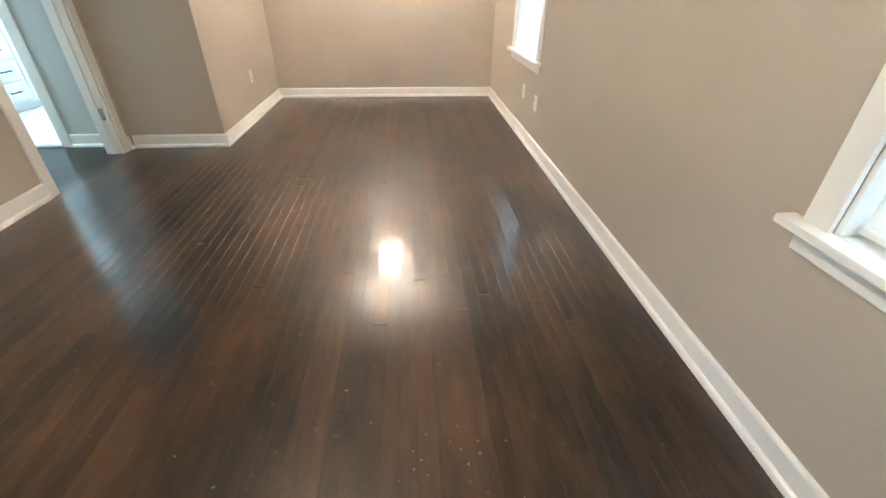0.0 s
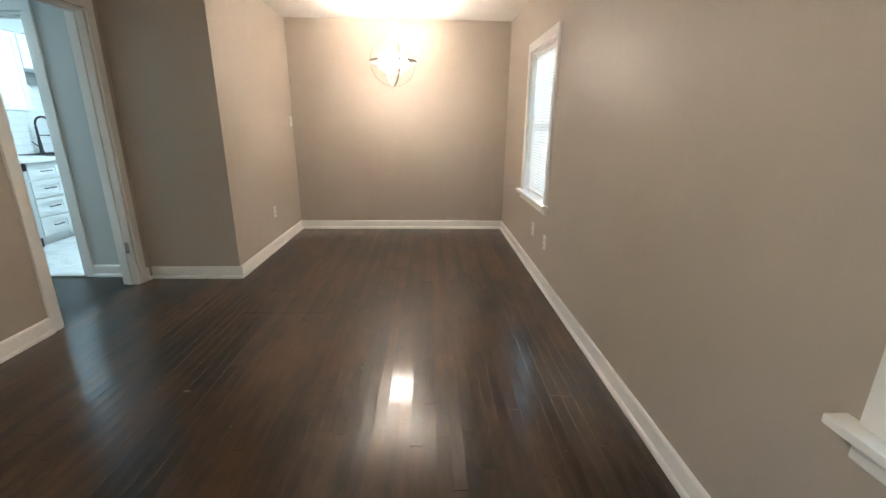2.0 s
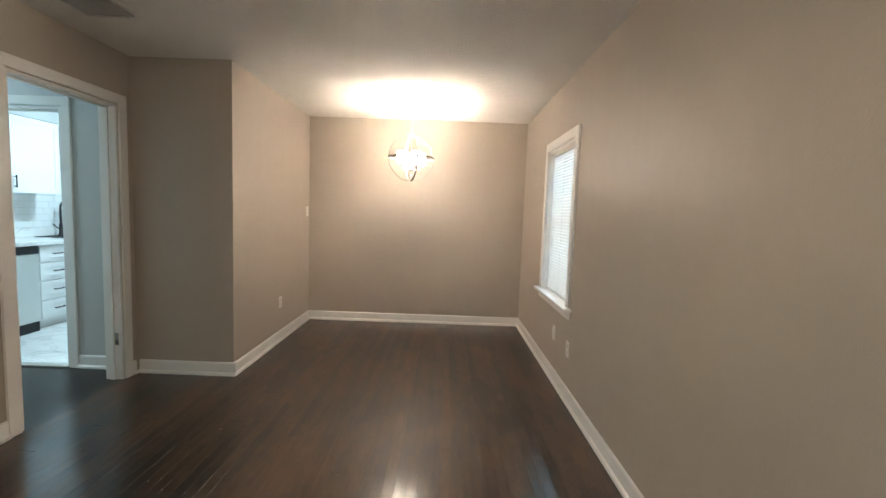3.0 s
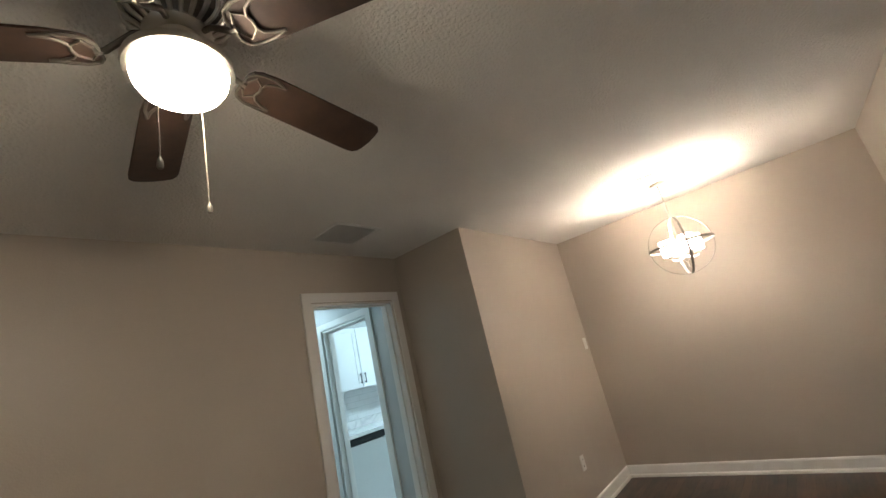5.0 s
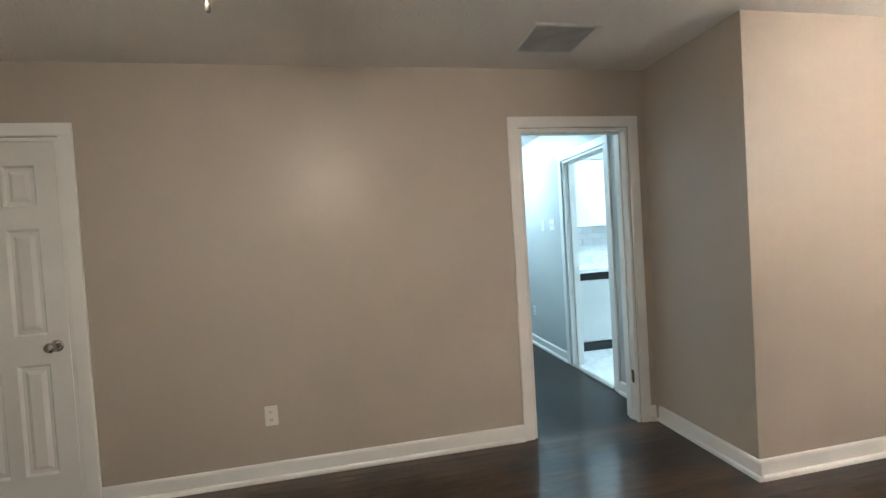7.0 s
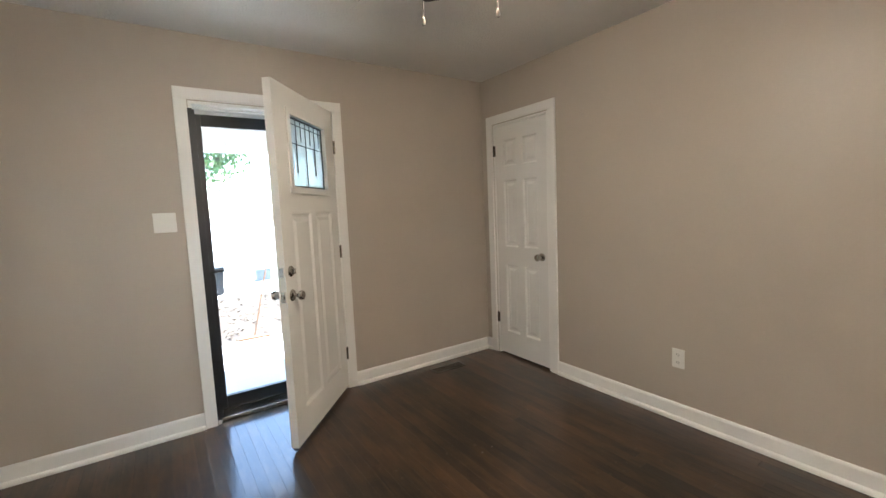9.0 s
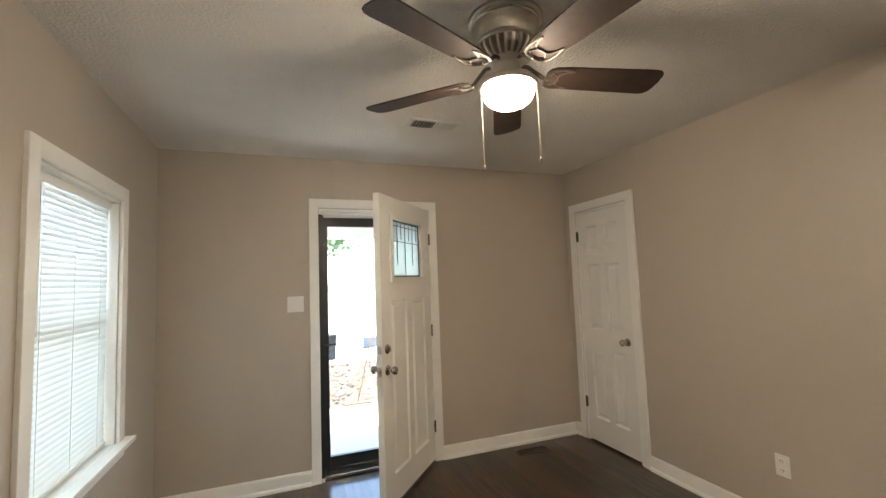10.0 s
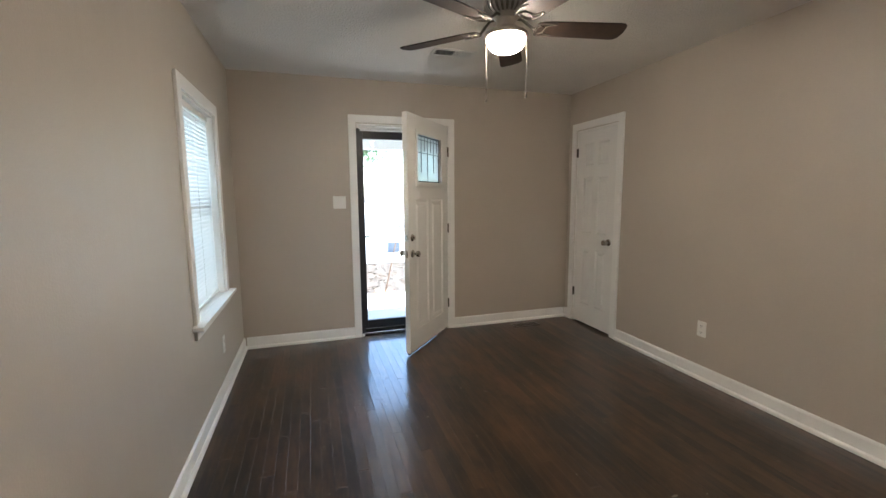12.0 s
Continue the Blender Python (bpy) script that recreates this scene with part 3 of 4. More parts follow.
def blind(y0, y1):
    z0, z1 = WZ
    b = thing("venetian_blind", "white vinyl mini blind, lowered with slats half tilted", "blind", pose(0.045, (y0 + y1) / 2, z0), "window blinds")
    w = (y1 - y0) / 2 - 0.022
    part("headrail", boxes(((-0.014, -w, 1.205), (0.014, w, 1.24)), bevel=0.003), M_PLATE, b)
    part("bottom_rail", boxes(((-0.012, -w, 0.012), (0.012, w, 0.03)), bevel=0.004), M_PLATE, b)
    bm = bmesh.new()
    n = 4
    for k in range(n):
        for s in (-1, 1):
            u = -0.014 + 0.028 * k / (n - 1)
            bm.verts.new((u, s * w, 0.0022 * (1 - (u / 0.014) ** 2)))
    bm.verts.ensure_lookup_table()
    for k in range(n - 1):
        bm.faces.new((bm.verts[2 * k], bm.verts[2 * k + 1], bm.verts[2 * k + 3], bm.verts[2 * k + 2]))
    me = mesh_from("slat", bm, M_SLAT, True)
    cnt = 46
    rng = random.Random(5)
    for k in range(cnt):
        z = 0.045 + (1.19 - 0.045) * k / (cnt - 1)
        shared("slat", me, b, pose(0, 0, z, rng.uniform(-0.05, 0.05), -72, 0))
    for yy in (-w * 0.7, 0, w * 0.7):
        part("ladder_cord", tube([(-0.014, yy, 0.03), (-0.014, yy, 1.21)], 0.0008, 5), M_PLATE, b)
    part("tilt_wand", tube([(-0.022, w - 0.07, 1.2), (-0.024, w - 0.07, 0.62)], 0.004, 6), M_VINYL, b, "clear plastic tilt wand")
    return b


window("window_1", *WS); window("window_2", *WN)
blind(*WS); blind(*WN)

# ---------- plates ----------
def plate(name, label, category, m, double=False, toggles=False, group=""):
    """A wall plate that faces -y before m."""
    t = thing(name, label, category, m, group)
    w = 0.058 if double else 0.036
    part("cover", boxes(((-w, -0.006, -0.058), (w, -0.0004, 0.058)), bevel=0.003), M_PLATE, t)
    for x in ((-0.023, 0.023) if double else (0,)):
        if toggles:
            part("toggle", boxes(((x - 0.006, -0.016, -0.010), (x + 0.006, -0.005, 0.012)), bevel=0.002), M_PLATE, t)
        else:
            for z in (-0.024, 0.024):
                s = part("socket", boxes(((x - 0.015, -0.009, z - 0.014), (x + 0.015, -0.006, z + 0.014)), bevel=0.0025), M_PLATE, t)
                part("slots", boxes(((x - 0.008, -0.0095, z - 0.004), (x - 0.005, -0.0085, z + 0.007)), ((x + 0.005, -0.0095, z - 0.004), (x + 0.008, -0.0085, z + 0.007)), ((x - 0.002, -0.0095, z - 0.011), (x + 0.002, -0.0085, z - 0.007))), M_HOLLOWSHADE, s, "dark bars for the shaded slots")
    return t


for m in (pose(0, 4.105, 0.38, 0, 0, -90), pose(0, 0.865, 0.345, 0, 0, -90), pose(XD, 5.257, 0.394, 0, 0, 90), pose(XW, 1.756, 0.382, 0, 0, 90), pose(-5.59, YH1, 0.415)):
    plate("wall_outlet", "white duplex outlet with plain cover on the wall", "outlet", m, group="wall outlets")
plate("cable_plate", "small white blank cover plate on the wall", "wall plate", pose(0, 4.50, 0.393, 0, 0, -90), toggles=True)
plate("light_switch", "white single toggle switch plate on the wall", "switch", pose(XD, 6.065, 1.318, 0, 0, 90), toggles=True)
plate("light_switch", "white double switch plate beside the front door", "switch", pose(-0.889, 0, 1.318, 0, 0, 180), True, True)
plate("light_switch", "white double switch plate on the hall wall", "switch", pose(-4.97, YH1, 1.44), True, True)
plate("thermostat", "small white plate on the hall wall", "wall plate", pose(-5.2, YH1, 1.44), toggles=True)

# ---------- vents ----------
def vent(name, label, x0, y0, x1, y1, count, along, lean, two=False):
    """A ceiling grille of tilted slats in a flanged frame."""
    t = thing(name, label, "vent", pose((x0 + x1) / 2, (y0 + y1) / 2, H))
    a, b, f = (x1 - x0) / 2, (y1 - y0) / 2, 0.022
    part("frame", boxes(((-a, -b, -0.008), (-a + f, b, -0.0005)), ((a - f, -b, -0.008), (a, b, -0.0005)), ((-a + f, -b, -0.008), (a - f, -b + f, -0.0005)), ((-a + f, b - f, -0.008), (a - f, b, -0.0005)), bevel=0.002), M_VENT, t)
    # No duct is built: a dark sheet paints its shade.
    part("backing", boxes(((-a + f, -b + f, -0.0015), (a - f, b - f, -0.0005))), M_HOLLOWSHADE, t, "flat dark sheet for the duct's shade")
    L, S = (a - f, b - f) if along == "x" else (b - f, a - f)
    me = mesh_from("slat", boxes(((-L, -0.0065, -0.0006), (L, 0.0065, 0.0006))), M_VENT)
    for k in range(count):
        s = -S + 2 * S * (k + 0.5) / count
        tilt = lean if not two or s < 0 else -lean
        shared("slat", me, t, pose(0, s, -0.006, tilt, 0, 0) if along == "x" else pose(s, 0, -0.006, 0, 0, 90) @ pose(0, 0, 0, tilt))
    return t


vent("ceiling_vent", "white square return air grille in the ceiling", -3.115, 3.285, -2.775, 3.665, 24, "y", 38)
vent("ceiling_vent", "white rectangular supply register in the ceiling", -1.87, 0.83, -1.54, 0.99, 14, "y", -40, True)
vent("ceiling_vent", "white rectangular supply register beside the chandelier", -1.41, 5.02, -1.10, 5.16, 14, "y", 40, True)

# ---------- ceiling fan ----------
fan = thing("ceiling_fan", "five-blade brushed nickel flush ceiling fan with lit bowl", "ceiling fan", pose(-1.618, 1.999, 0))
part("housing", lathe([(0, 2.4395), (0.137, 2.4395), (0.141, 2.432), (0.141, 2.424), (0.136, 2.418), (0.131, 2.416), (0.131, 2.410), (0.127, 2.406), (0.124, 2.385), (0.118, 2.360), (0.114, 2.345), (0.1165, 2.340), (0.1165, 2.333), (0.112, 2.328), (0, 2.328)], 56), M_NICKEL, fan, smooth=True)
# Motor core coloured dark for the shade between the fins.
part("motor_ring", lathe([(0, 2.329), (0.106, 2.329), (0.100, 2.300), (0.066, 2.274), (0, 2.274)], 40), M_SHADOWNICKEL, fan, "vented motor, gap shade in its colour")
bm = tube([(0.110, 0, 2.326), (0.107, 0, 2.306), (0.094, 0, 2.288), (0.068, 0, 2.272)], 0.0055, 6)
for v in bm.verts:
    v.co.y *= 0.35 + v.co.x * 8
me = mesh_from("vent_fin", bm, M_NICKEL, True)
for k in range(24):
    shared("vent_fin", me, fan, pose(0, 0, 0, 0, 0, 15 * k))
part("flywheel", lathe([(0, 2.277), (0.070, 2.277), (0.073, 2.270), (0.066, 2.262), (0.050, 2.256), (0.046, 2.235), (0.050, 2.214), (0.072, 2.203), (0.100, 2.193), (0.111, 2.184), (0.113, 2.174), (0.110, 2.166), (0.099, 2.163), (0, 2.165)], 48), M_NICKEL, fan, "nickel light fitter", smooth=True)
part("bowl", lathe([(0.097, 2.167), (0.098, 2.158), (0.094, 2.139), (0.082, 2.119), (0.060, 2.104), (0.032, 2.096), (0, 2.094)], 32), M_FANGLASS, fan, "lit frosted glass bowl", smooth=True)
outline = [(0.150, -0.030), (0.158, -0.046), (0.178, -0.056), (0.225, -0.061), (0.58, -0.071), (0.605, -0.068), (0.620, -0.055), (0.626, -0.035), (0.628, 0.0)]
outline += [(u, -v) for u, v in reversed(outline[:-1])]
bm = extrude_outline(outline, -0.003, 0.003)
bmesh.ops.bevel(bm, geom=[e for e in bm.edges if abs(e.verts[0].co.z - e.verts[1].co.z) < 1e-5], offset=0.0012, segments=1, affect="EDGES")
blade_me = mesh_from("blade", bm, M_BLADE)
bm = bmesh.new()
tube([(0.062, 0, 0.045), (0.085, 0, 0.043), (0.115, 0, 0.018), (0.140, 0, -0.003), (0.160, 0, -0.008)], 0.0075, 8, bm)
for s in (1, -1):
    tube([(0.150, 0, -0.006), (0.150, s * 0.026, -0.006), (0.160, s * 0.043, -0.006), (0.185, s * 0.052, -0.006), (0.215, s * 0.053, -0.006), (0.252, s * 0.045, -0.006)], 0.0042, 8, bm)
    tube([(0.252, s * 0.045, -0.006), (0.226, s * 0.040, -0.006), (0.205, s * 0.030, -0.006), (0.196, s * 0.016, -0.006), (0.200, 0, -0.006)], 0.0038, 8, bm)
    tube([(0.158, s * 0.012, -0.006), (0.172, s * 0.034, -0.006), (0.196, s * 0.018, -0.006)], 0.003, 8, bm)
iron_me = mesh_from("blade_iron", bm, M_DIMNICKEL, True)
for k in range(5):
    bl = shared("blade", blade_me, fan, pose(0, 0, 2.219, 0, 0, 97 + 72 * k) @ pose(0, 0, 0, -11))
    tagged(bl, "dark walnut fan blade")
    tagged(shared("blade_iron", iron_me, bl), "scrolled nickel blade iron")


def chain(x, y, bottom, fx, fy):
    pts = [(fx, fy, 2.178), (x, y, 2.10), (x, y, bottom)]
    bm = tube(pts, 0.0012, 5)
    z = 2.10
    while z > bottom:
        bmesh.ops.create_icosphere(bm, subdivisions=1, radius=0.0022, matrix=Matrix.Translation((x, y, z)))
        z -= 0.0075
    c = part("pull_chain", bm, M_DIMNICKEL, fan, "beaded metal pull chain")
    part("pull_knob", lathe([(0, bottom + 0.004), (0.0025, bottom + 0.004), (0.0052, bottom - 0.004), (0.0060, bottom - 0.012), (0.0045, bottom - 0.019), (0, bottom - 0.021)], 12, None, pose(x, y, 0)), M_DIMNICKEL, c, smooth=True)


chain(0.076, -0.074, 1.884, 0.076, -0.074)
chain(-0.080, 0.072, 1.884, -0.078, 0.070)

# ---------- chandelier ----------
ch = thing("chandelier", "brushed nickel orb chandelier with four lit glass shades", "chandelier", pose(-1.31, 5.415, 0))
OC, OR = 1.90, 0.235
part("canopy", lathe([(0, 2.4395), (0.062, 2.4395), (0.064, 2.43), (0.055, 2.418), (0.018, 2.412), (0.008, 2.40), (0, 2.40)], 32), M_NICKEL, ch, smooth=True)
part("rod", tube([(0, 0, 2.405), (0, 0, 1.72)], 0.006, 10), M_NICKEL, ch)
# Hoops take the shaded nickel so they stand out against the glare.
for rx, rz in ((90, 20), (90, 110)):
    part("ring", band(OR, 0.018, 0.004, pose(0, 0, OC, rx, 0, rz)), M_SHADOWNICKEL, ch, "flat nickel hoop, darkened against the glare")
part("ring", band(OR + 0.005, 0.018, 0.004, pose(0, 0, OC, 0, 0, 0)), M_SHADOWNICKEL, ch, "flat nickel hoop, darkened against the glare")
part("hub", lathe([(0, 1.81), (0.02, 1.81), (0.026, 1.795), (0.02, 1.775), (0.01, 1.765), (0, 1.765)], 20), M_NICKEL, ch, smooth=True)
for k in range(4):
    c, s = math.cos(radians(35 + 90 * k)), math.sin(radians(35 + 90 * k))
    arm = part("arm", tube([(0, 0, 1.79), (0.05 * c, 0.05 * s, 1.785), (0.10 * c, 0.10 * s, 1.79), (0.105 * c, 0.105 * s, 1.815)], 0.005, 8), M_NICKEL, ch)
    part("cup", lathe([(0, 1.812), (0.022, 1.812), (0.026, 1.82), (0.026, 1.832), (0, 1.832)], 20, None, pose(0.105 * c, 0.105 * s, 0)), M_NICKEL, arm, smooth=True)
    part("shade", lathe([(0, 1.834), (0.050, 1.834), (0.053, 1.84), (0.053, 1.955), (0.049, 1.955), (0.049, 1.85), (0, 1.85)], 20, None, pose(0.105 * c, 0.105 * s, 0)), M_SHADE, ch, "lit white glass shade", smooth=True)
    part("bulb", lathe([(0, 1.852), (0.012, 1.856), (0.012, 1.885), (0.019, 1.905), (0.020, 1.920), (0.014, 1.935), (0, 1.940)], 12, None, pose(0.105 * c, 0.105 * s, 0)), M_BULB, ch, "lit bulb", smooth=True)

# ---------- hall and kitchen ----------
def flush_light(label, x, y, mat):
    t = thing("ceiling_light", label, "ceiling light", pose(x, y, H))
    part("base", lathe([(0, -0.0005), (0.15, -0.0005), (0.155, -0.02), (0.148, -0.03), (0, -0.03)], 32), M_NICKEL, t, smooth=True)
    part("diffuser", lathe([(0.142, -0.031), (0.138, -0.06), (0.10, -0.085), (0.05, -0.097), (0, -0.10)], 32), mat, t, "lit frosted diffuser", smooth=True)


flush_light("flush hall ceiling light with frosted bowl, lit", -5.5, 3.75, M_HLIGHT)
# The kitchen fixture is added out of view to light the room.
flush_light("added unseen kitchen fill light, shaped as a flush frosted bowl", -4.2, 5.7, M_KITCHENFILL)

XF = -5.05


def bar_pull(parent, m, length=0.13):
    bm = tube([(-length / 2, -0.028, 0), (length / 2, -0.028, 0)], 0.006, 8)
    for s in (-1, 1):
        tube([(s * length * 0.38, 0, 0), (s * length * 0.38, -0.028, 0)], 0.005, 8, bm)
    h = part("handle", bm, M_BLACKMAT, parent, "black bar pull")
    h.matrix_basis = m


def shaker(parent, name, y0, y1, z0, z1, x, handle=None):
    """A shaker front on a plane that faces +x; its own handle comes as a pose."""
    r = min(0.055, (z1 - z0) * 0.28)
    bm = boxes(((x, y0, z0), (x + 0.019, y0 + r, z1)), ((x, y1 - r, z0), (x + 0.019, y1, z1)), ((x, y0 + r, z0), (x + 0.019, y1 - r, z0 + r)), ((x, y0 + r, z1 - r), (x + 0.019, y1 - r, z1)), ((x, y0 + r, z0 + r), (x + 0.010, y1 - r, z1 - r)), bevel=0.0015)
    d = part(name, bm, M_CAB, parent)
    if handle is not None:
        bar_pull(d, handle)
    return d


def base_cabinet(label, y0, y1, fronts):
    t = thing("base_cabinet", label, "cabinet")
    part("body", boxes(((XK + 0.002, y0 + 0.001, 0.10), (XF - 0.021, y1 - 0.001, 0.88))), M_CAB, t)
    part("toe_kick", boxes(((XK + 0.002, y0 + 0.001, 0.001), (XF - 0.08, y1 - 0.001, 0.099))), M_CAB, t)
    for kind, a, b, z0, z1 in fronts:
        hp = pose(XF, (a + b) / 2, (z0 + z1) / 2, 0, 0, 90) if kind == "drawer" else pose(XF, b - 0.035 if kind == "door" else a + 0.035, z1 - 0.10, 0, 0, 90) @ pose(0, 0, 0, 0, 90)
        shaker(t, "drawer" if kind == "drawer" else "door", a, b, z0, z1, XF - 0.020, hp)
    return t


base_cabinet("white shaker base cabinet with four drawers", 5.285, 5.69, [("drawer", 5.30, 5.675, z0, z1) for z0, z1 in ((0.115, 0.30), (0.315, 0.50), (0.515, 0.69), (0.705, 0.865))])
base_cabinet("white shaker sink cabinet with two doors", 5.695, 6.50, [("door", 5.71, 6.09, 0.115, 0.69), ("doorR", 6.105, 6.485, 0.115, 0.69), ("drawer", 5.71, 6.09, 0.705, 0.865), ("drawer", 6.105, 6.485, 0.705, 0.865)])
base_cabinet("white shaker base cabinet with drawer and door", 6.505, 7.10, [("door", 6.52, 7.085, 0.115, 0.69), ("drawer", 6.52, 7.085, 0.705, 0.865)])
dw = thing("dishwasher", "pale stainless dishwasher with black control panel", "dishwasher")
part("body", boxes(((XK + 0.003, 4.685, 0.10), (XF - 0.021, 5.28, 0.88))), M_CAB, dw)
part("front_panel", boxes(((XF - 0.020, 4.69, 0.115), (XF + 0.008, 5.275, 0.795)), bevel=0.005), M_STEEL, dw)
part("control_panel", boxes(((XF - 0.020, 4.69, 0.80), (XF + 0.014, 5.275, 0.878)), bevel=0.006), M_BLACK, dw, "black control panel")
part("pull_recess", boxes(((XF + 0.0135, 4.90, 0.815), (XF + 0.019, 5.07, 0.835)), bevel=0.002), M_BLACKMAT, dw)
part("toe_kick", boxes(((XK + 0.003, 4.69, 0.001), (XF - 0.01, 5.275, 0.099))), M_BLACK, dw, "black toe panel")
tp = thing("end_panel", "narrow white filler cabinet panel beside the dishwasher", "cabinet panel")
part("panel", boxes(((XK + 0.003, YH1 + T + 0.002, 0.001), (XF - 0.02, 4.682, 0.88))), M_CAB, tp)
ct = thing("countertop", "white veined marble kitchen countertop with backsplash", "countertop")
SKY = (5.80, 6.40)
part("slab", boxes(((XK + 0.003, YH1 + T + 0.002, 0.882), (XF + 0.025, SKY[0], 0.92)), ((XK + 0.003, SKY[1], 0.882), (XF + 0.025, 7.12, 0.92)), ((XK + 0.003, SKY[0], 0.882), (-5.52, SKY[1], 0.92)), ((-5.13, SKY[0], 0.882), (XF + 0.025, SKY[1], 0.92))), M_MARBLE, ct)
part("backsplash", boxes(((XK + 0.003, YH1 + T + 0.002, 0.9205), (XK + 0.022, 7.12, 1.02))), M_MARBLE, ct)
sk = thing("kitchen_sink", "black drop-in kitchen sink", "sink")
part("rim", boxes(((-5.56, 5.77, 0.9205), (-5.515, 6.43, 0.93)), ((-5.135, 5.77, 0.9205), (-5.10, 6.43, 0.93)), ((-5.515, 5.77, 0.9205), (-5.135, 5.805, 0.93)), ((-5.515, 6.395, 0.9205), (-5.135, 6.43, 0.93)), bevel=0.003), M_BLACKMAT, sk)
part("basin", boxes(((-5.515, 5.805, 0.74), (-5.135, 6.395, 0.75)), ((-5.519, 5.805, 0.74), (-5.515, 6.395, 0.922)), ((-5.135, 5.805, 0.74), (-5.131, 6.395, 0.922)), ((-5.515, 5.803, 0.74), (-5.135, 5.807, 0.922)), ((-5.515, 6.393, 0.74), (-5.135, 6.397, 0.922))), M_BLACKMAT, sk)
fa = thing("kitchen_faucet", "tall matt black spring-neck kitchen faucet", "faucet", pose(-5.56, 6.10, 0.93))
part("base", lathe([(0, 0), (0.028, 0), (0.028, 0.008), (0.02, 0.02), (0.019, 0.12), (0.014, 0.14), (0, 0.14)], 20), M_BLACKMAT, fa, smooth=True)
neck = [(0, 0, 0.13), (0, 0, 0.30)] + [(0.09 - 0.09 * math.cos(radians(a)), 0, 0.32 + 0.09 * math.sin(radians(a))) for a in range(0, 181, 15)] + [(0.18, 0, 0.22)]
bm = tube(neck, 0.011, 10)
part("neck", bm, M_BLACKMAT, fa, smooth=True)
me = mesh_from("coil", band(0.0165, 0.005, 0.004, Matrix.Identity(4), 14), M_BLACKMAT)
for k in range(14):
    shared("coil", me, fa, pose(0, 0, 0.15 + 0.012 * k))
part("spray_head", lathe([(0, 0.14), (0.017, 0.14), (0.02, 0.17), (0.014, 0.225), (0, 0.225)], 16, None, pose(0.18, 0, 0)), M_BLACKMAT, fa, smooth=True)
part("support_arm", tube([(0, 0, 0.2), (0.18, 0, 0.2)], 0.006), M_BLACKMAT, fa)
part("lever", tube([(0, -0.02, 0.07), (0, -0.05, 0.09), (0, -0.10, 0.13)], 0.006), M_BLACKMAT, fa)


def upper_cabinet(label, y0, y1, z0, z1, doors):
    t = thing("wall_cabinet", label, "cabinet")
    part("body", boxes(((XK + 0.012, y0 + 0.001, z0), (-5.341, y1 - 0.001, z1))), M_CAB, t)
    w = (y1 - y0) / doors
    for k in range(doors):
        a, b = y0 + w * k + 0.006, y0 + w * (k + 1) - 0.006
        hy = (b - 0.03) if k % 2 == 0 and doors > 1 else (a + 0.03)
        shaker(t, "door", a, b, z0 + 0.008, z1 - 0.008, -5.340, pose(-5.321, hy, z0 + 0.12, 0, 0, 90) @ pose(0, 0, 0, 0, 90))
    return t


upper_cabinet("white shaker wall cabinet with two doors", 4.75, 5.86, 1.40, 2.19, 2)
upper_cabinet("short white shaker wall cabinet above the sink", 5.865, 6.50, 1.84, 2.19, 2)
upper_cabinet("white shaker wall cabinet with one door", 6.505, 7.10, 1.40, 2.19, 1)
sf = structure("soffit", boxes(((XK + 0.001, YH1 + T + 0.001, 2.195), (-5.33, YK - 0.001, H - 0.001))), M_HALLWALL, "pale boxed soffit above the wall cabinets", "soffit")

# ---------- outside ----------
structure("ground", boxes(((-900, -900, -0.45), (900, -2.3, -0.25)), ((-900, -2.3, -0.45), (-8.5, 900, -0.25)), ((1.5, -2.3, -0.45), (900, 900, -0.25)), ((-8.5, 8.5, -0.45), (1.5, 900, -0.25))), M_SOIL, "leaf-strewn pale ground before the house", "ground")
structure("porch", boxes(((-4.5, -2.25, -0.25), (1.2, -TE - 0.001, -0.10)), bevel=0.01), M_CONC, "pale concrete porch slab", "porch")
# Drive stretched far out; its pale colour gives the distance a sunlit glare.
structure("pavement", boxes(((-60, -90.0, -0.2495), (60, -6.0, -0.235))), M_CONC, "pale concrete drive, widened to whiten the sunlit distance", "drive")
structure("porch_roof", boxes(((-4.8, -2.3, 2.42), (1.4, -TE - 0.002, 2.5)), ((-4.8, -2.3, 2.05), (1.4, -2.15, 2.4199)), ((-4.8, -2.15, 2.40), (1.4, -TE - 0.002, 2.4199))), M_VINYL, "white porch ceiling and beam", "porch roof")
bn = thing("trash_bin", "small black plastic trash bin outdoors", "trash bin", pose(-1.70, -6.6, -0.235) @ Matrix.Scale(0.58, 4))
def tapered(x0, y0, x1, y1, z0, z1, k):
    bm = boxes(((x0, y0, z0), (x1, y1, z1)), bevel=0.03)
    for v in bm.verts:
        f = 1 - k * (z1 - v.co.z) / (z1 - z0)
        v.co.x, v.co.y = v.co.x * f, v.co.y * f
    return bm
part("body", tapered(-0.29, -0.30, 0.29, 0.30, 0.03, 0.92, 0.22), M_BIN, bn)
part("lid", boxes(((-0.31, -0.33, 0.92), (0.31, 0.33, 0.98)), bevel=0.025), M_BIN, bn)
for s in (-1, 1):
    part("wheel", lathe([(0, -0.025), (0.10, -0.025), (0.105, 0), (0.10, 0.025), (0, 0.025)], 20, None, pose(0.27 * s, -0.25, 0.105, 0, 90, 0)), M_BLACKMAT, bn)
mb = thing("utility_box", "low grey metal utility box outdoors", "utility box", pose(-2.88, -8.0, -0.235))
part("body", boxes(((-0.17, -0.13, 0), (0.17, 0.13, 0.24)), bevel=0.012), M_MAILBOX, mb)
part("lid", boxes(((-0.18, -0.14, 0.241), (0.18, 0.14, 0.27)), bevel=0.008), M_MAILBOX, mb)
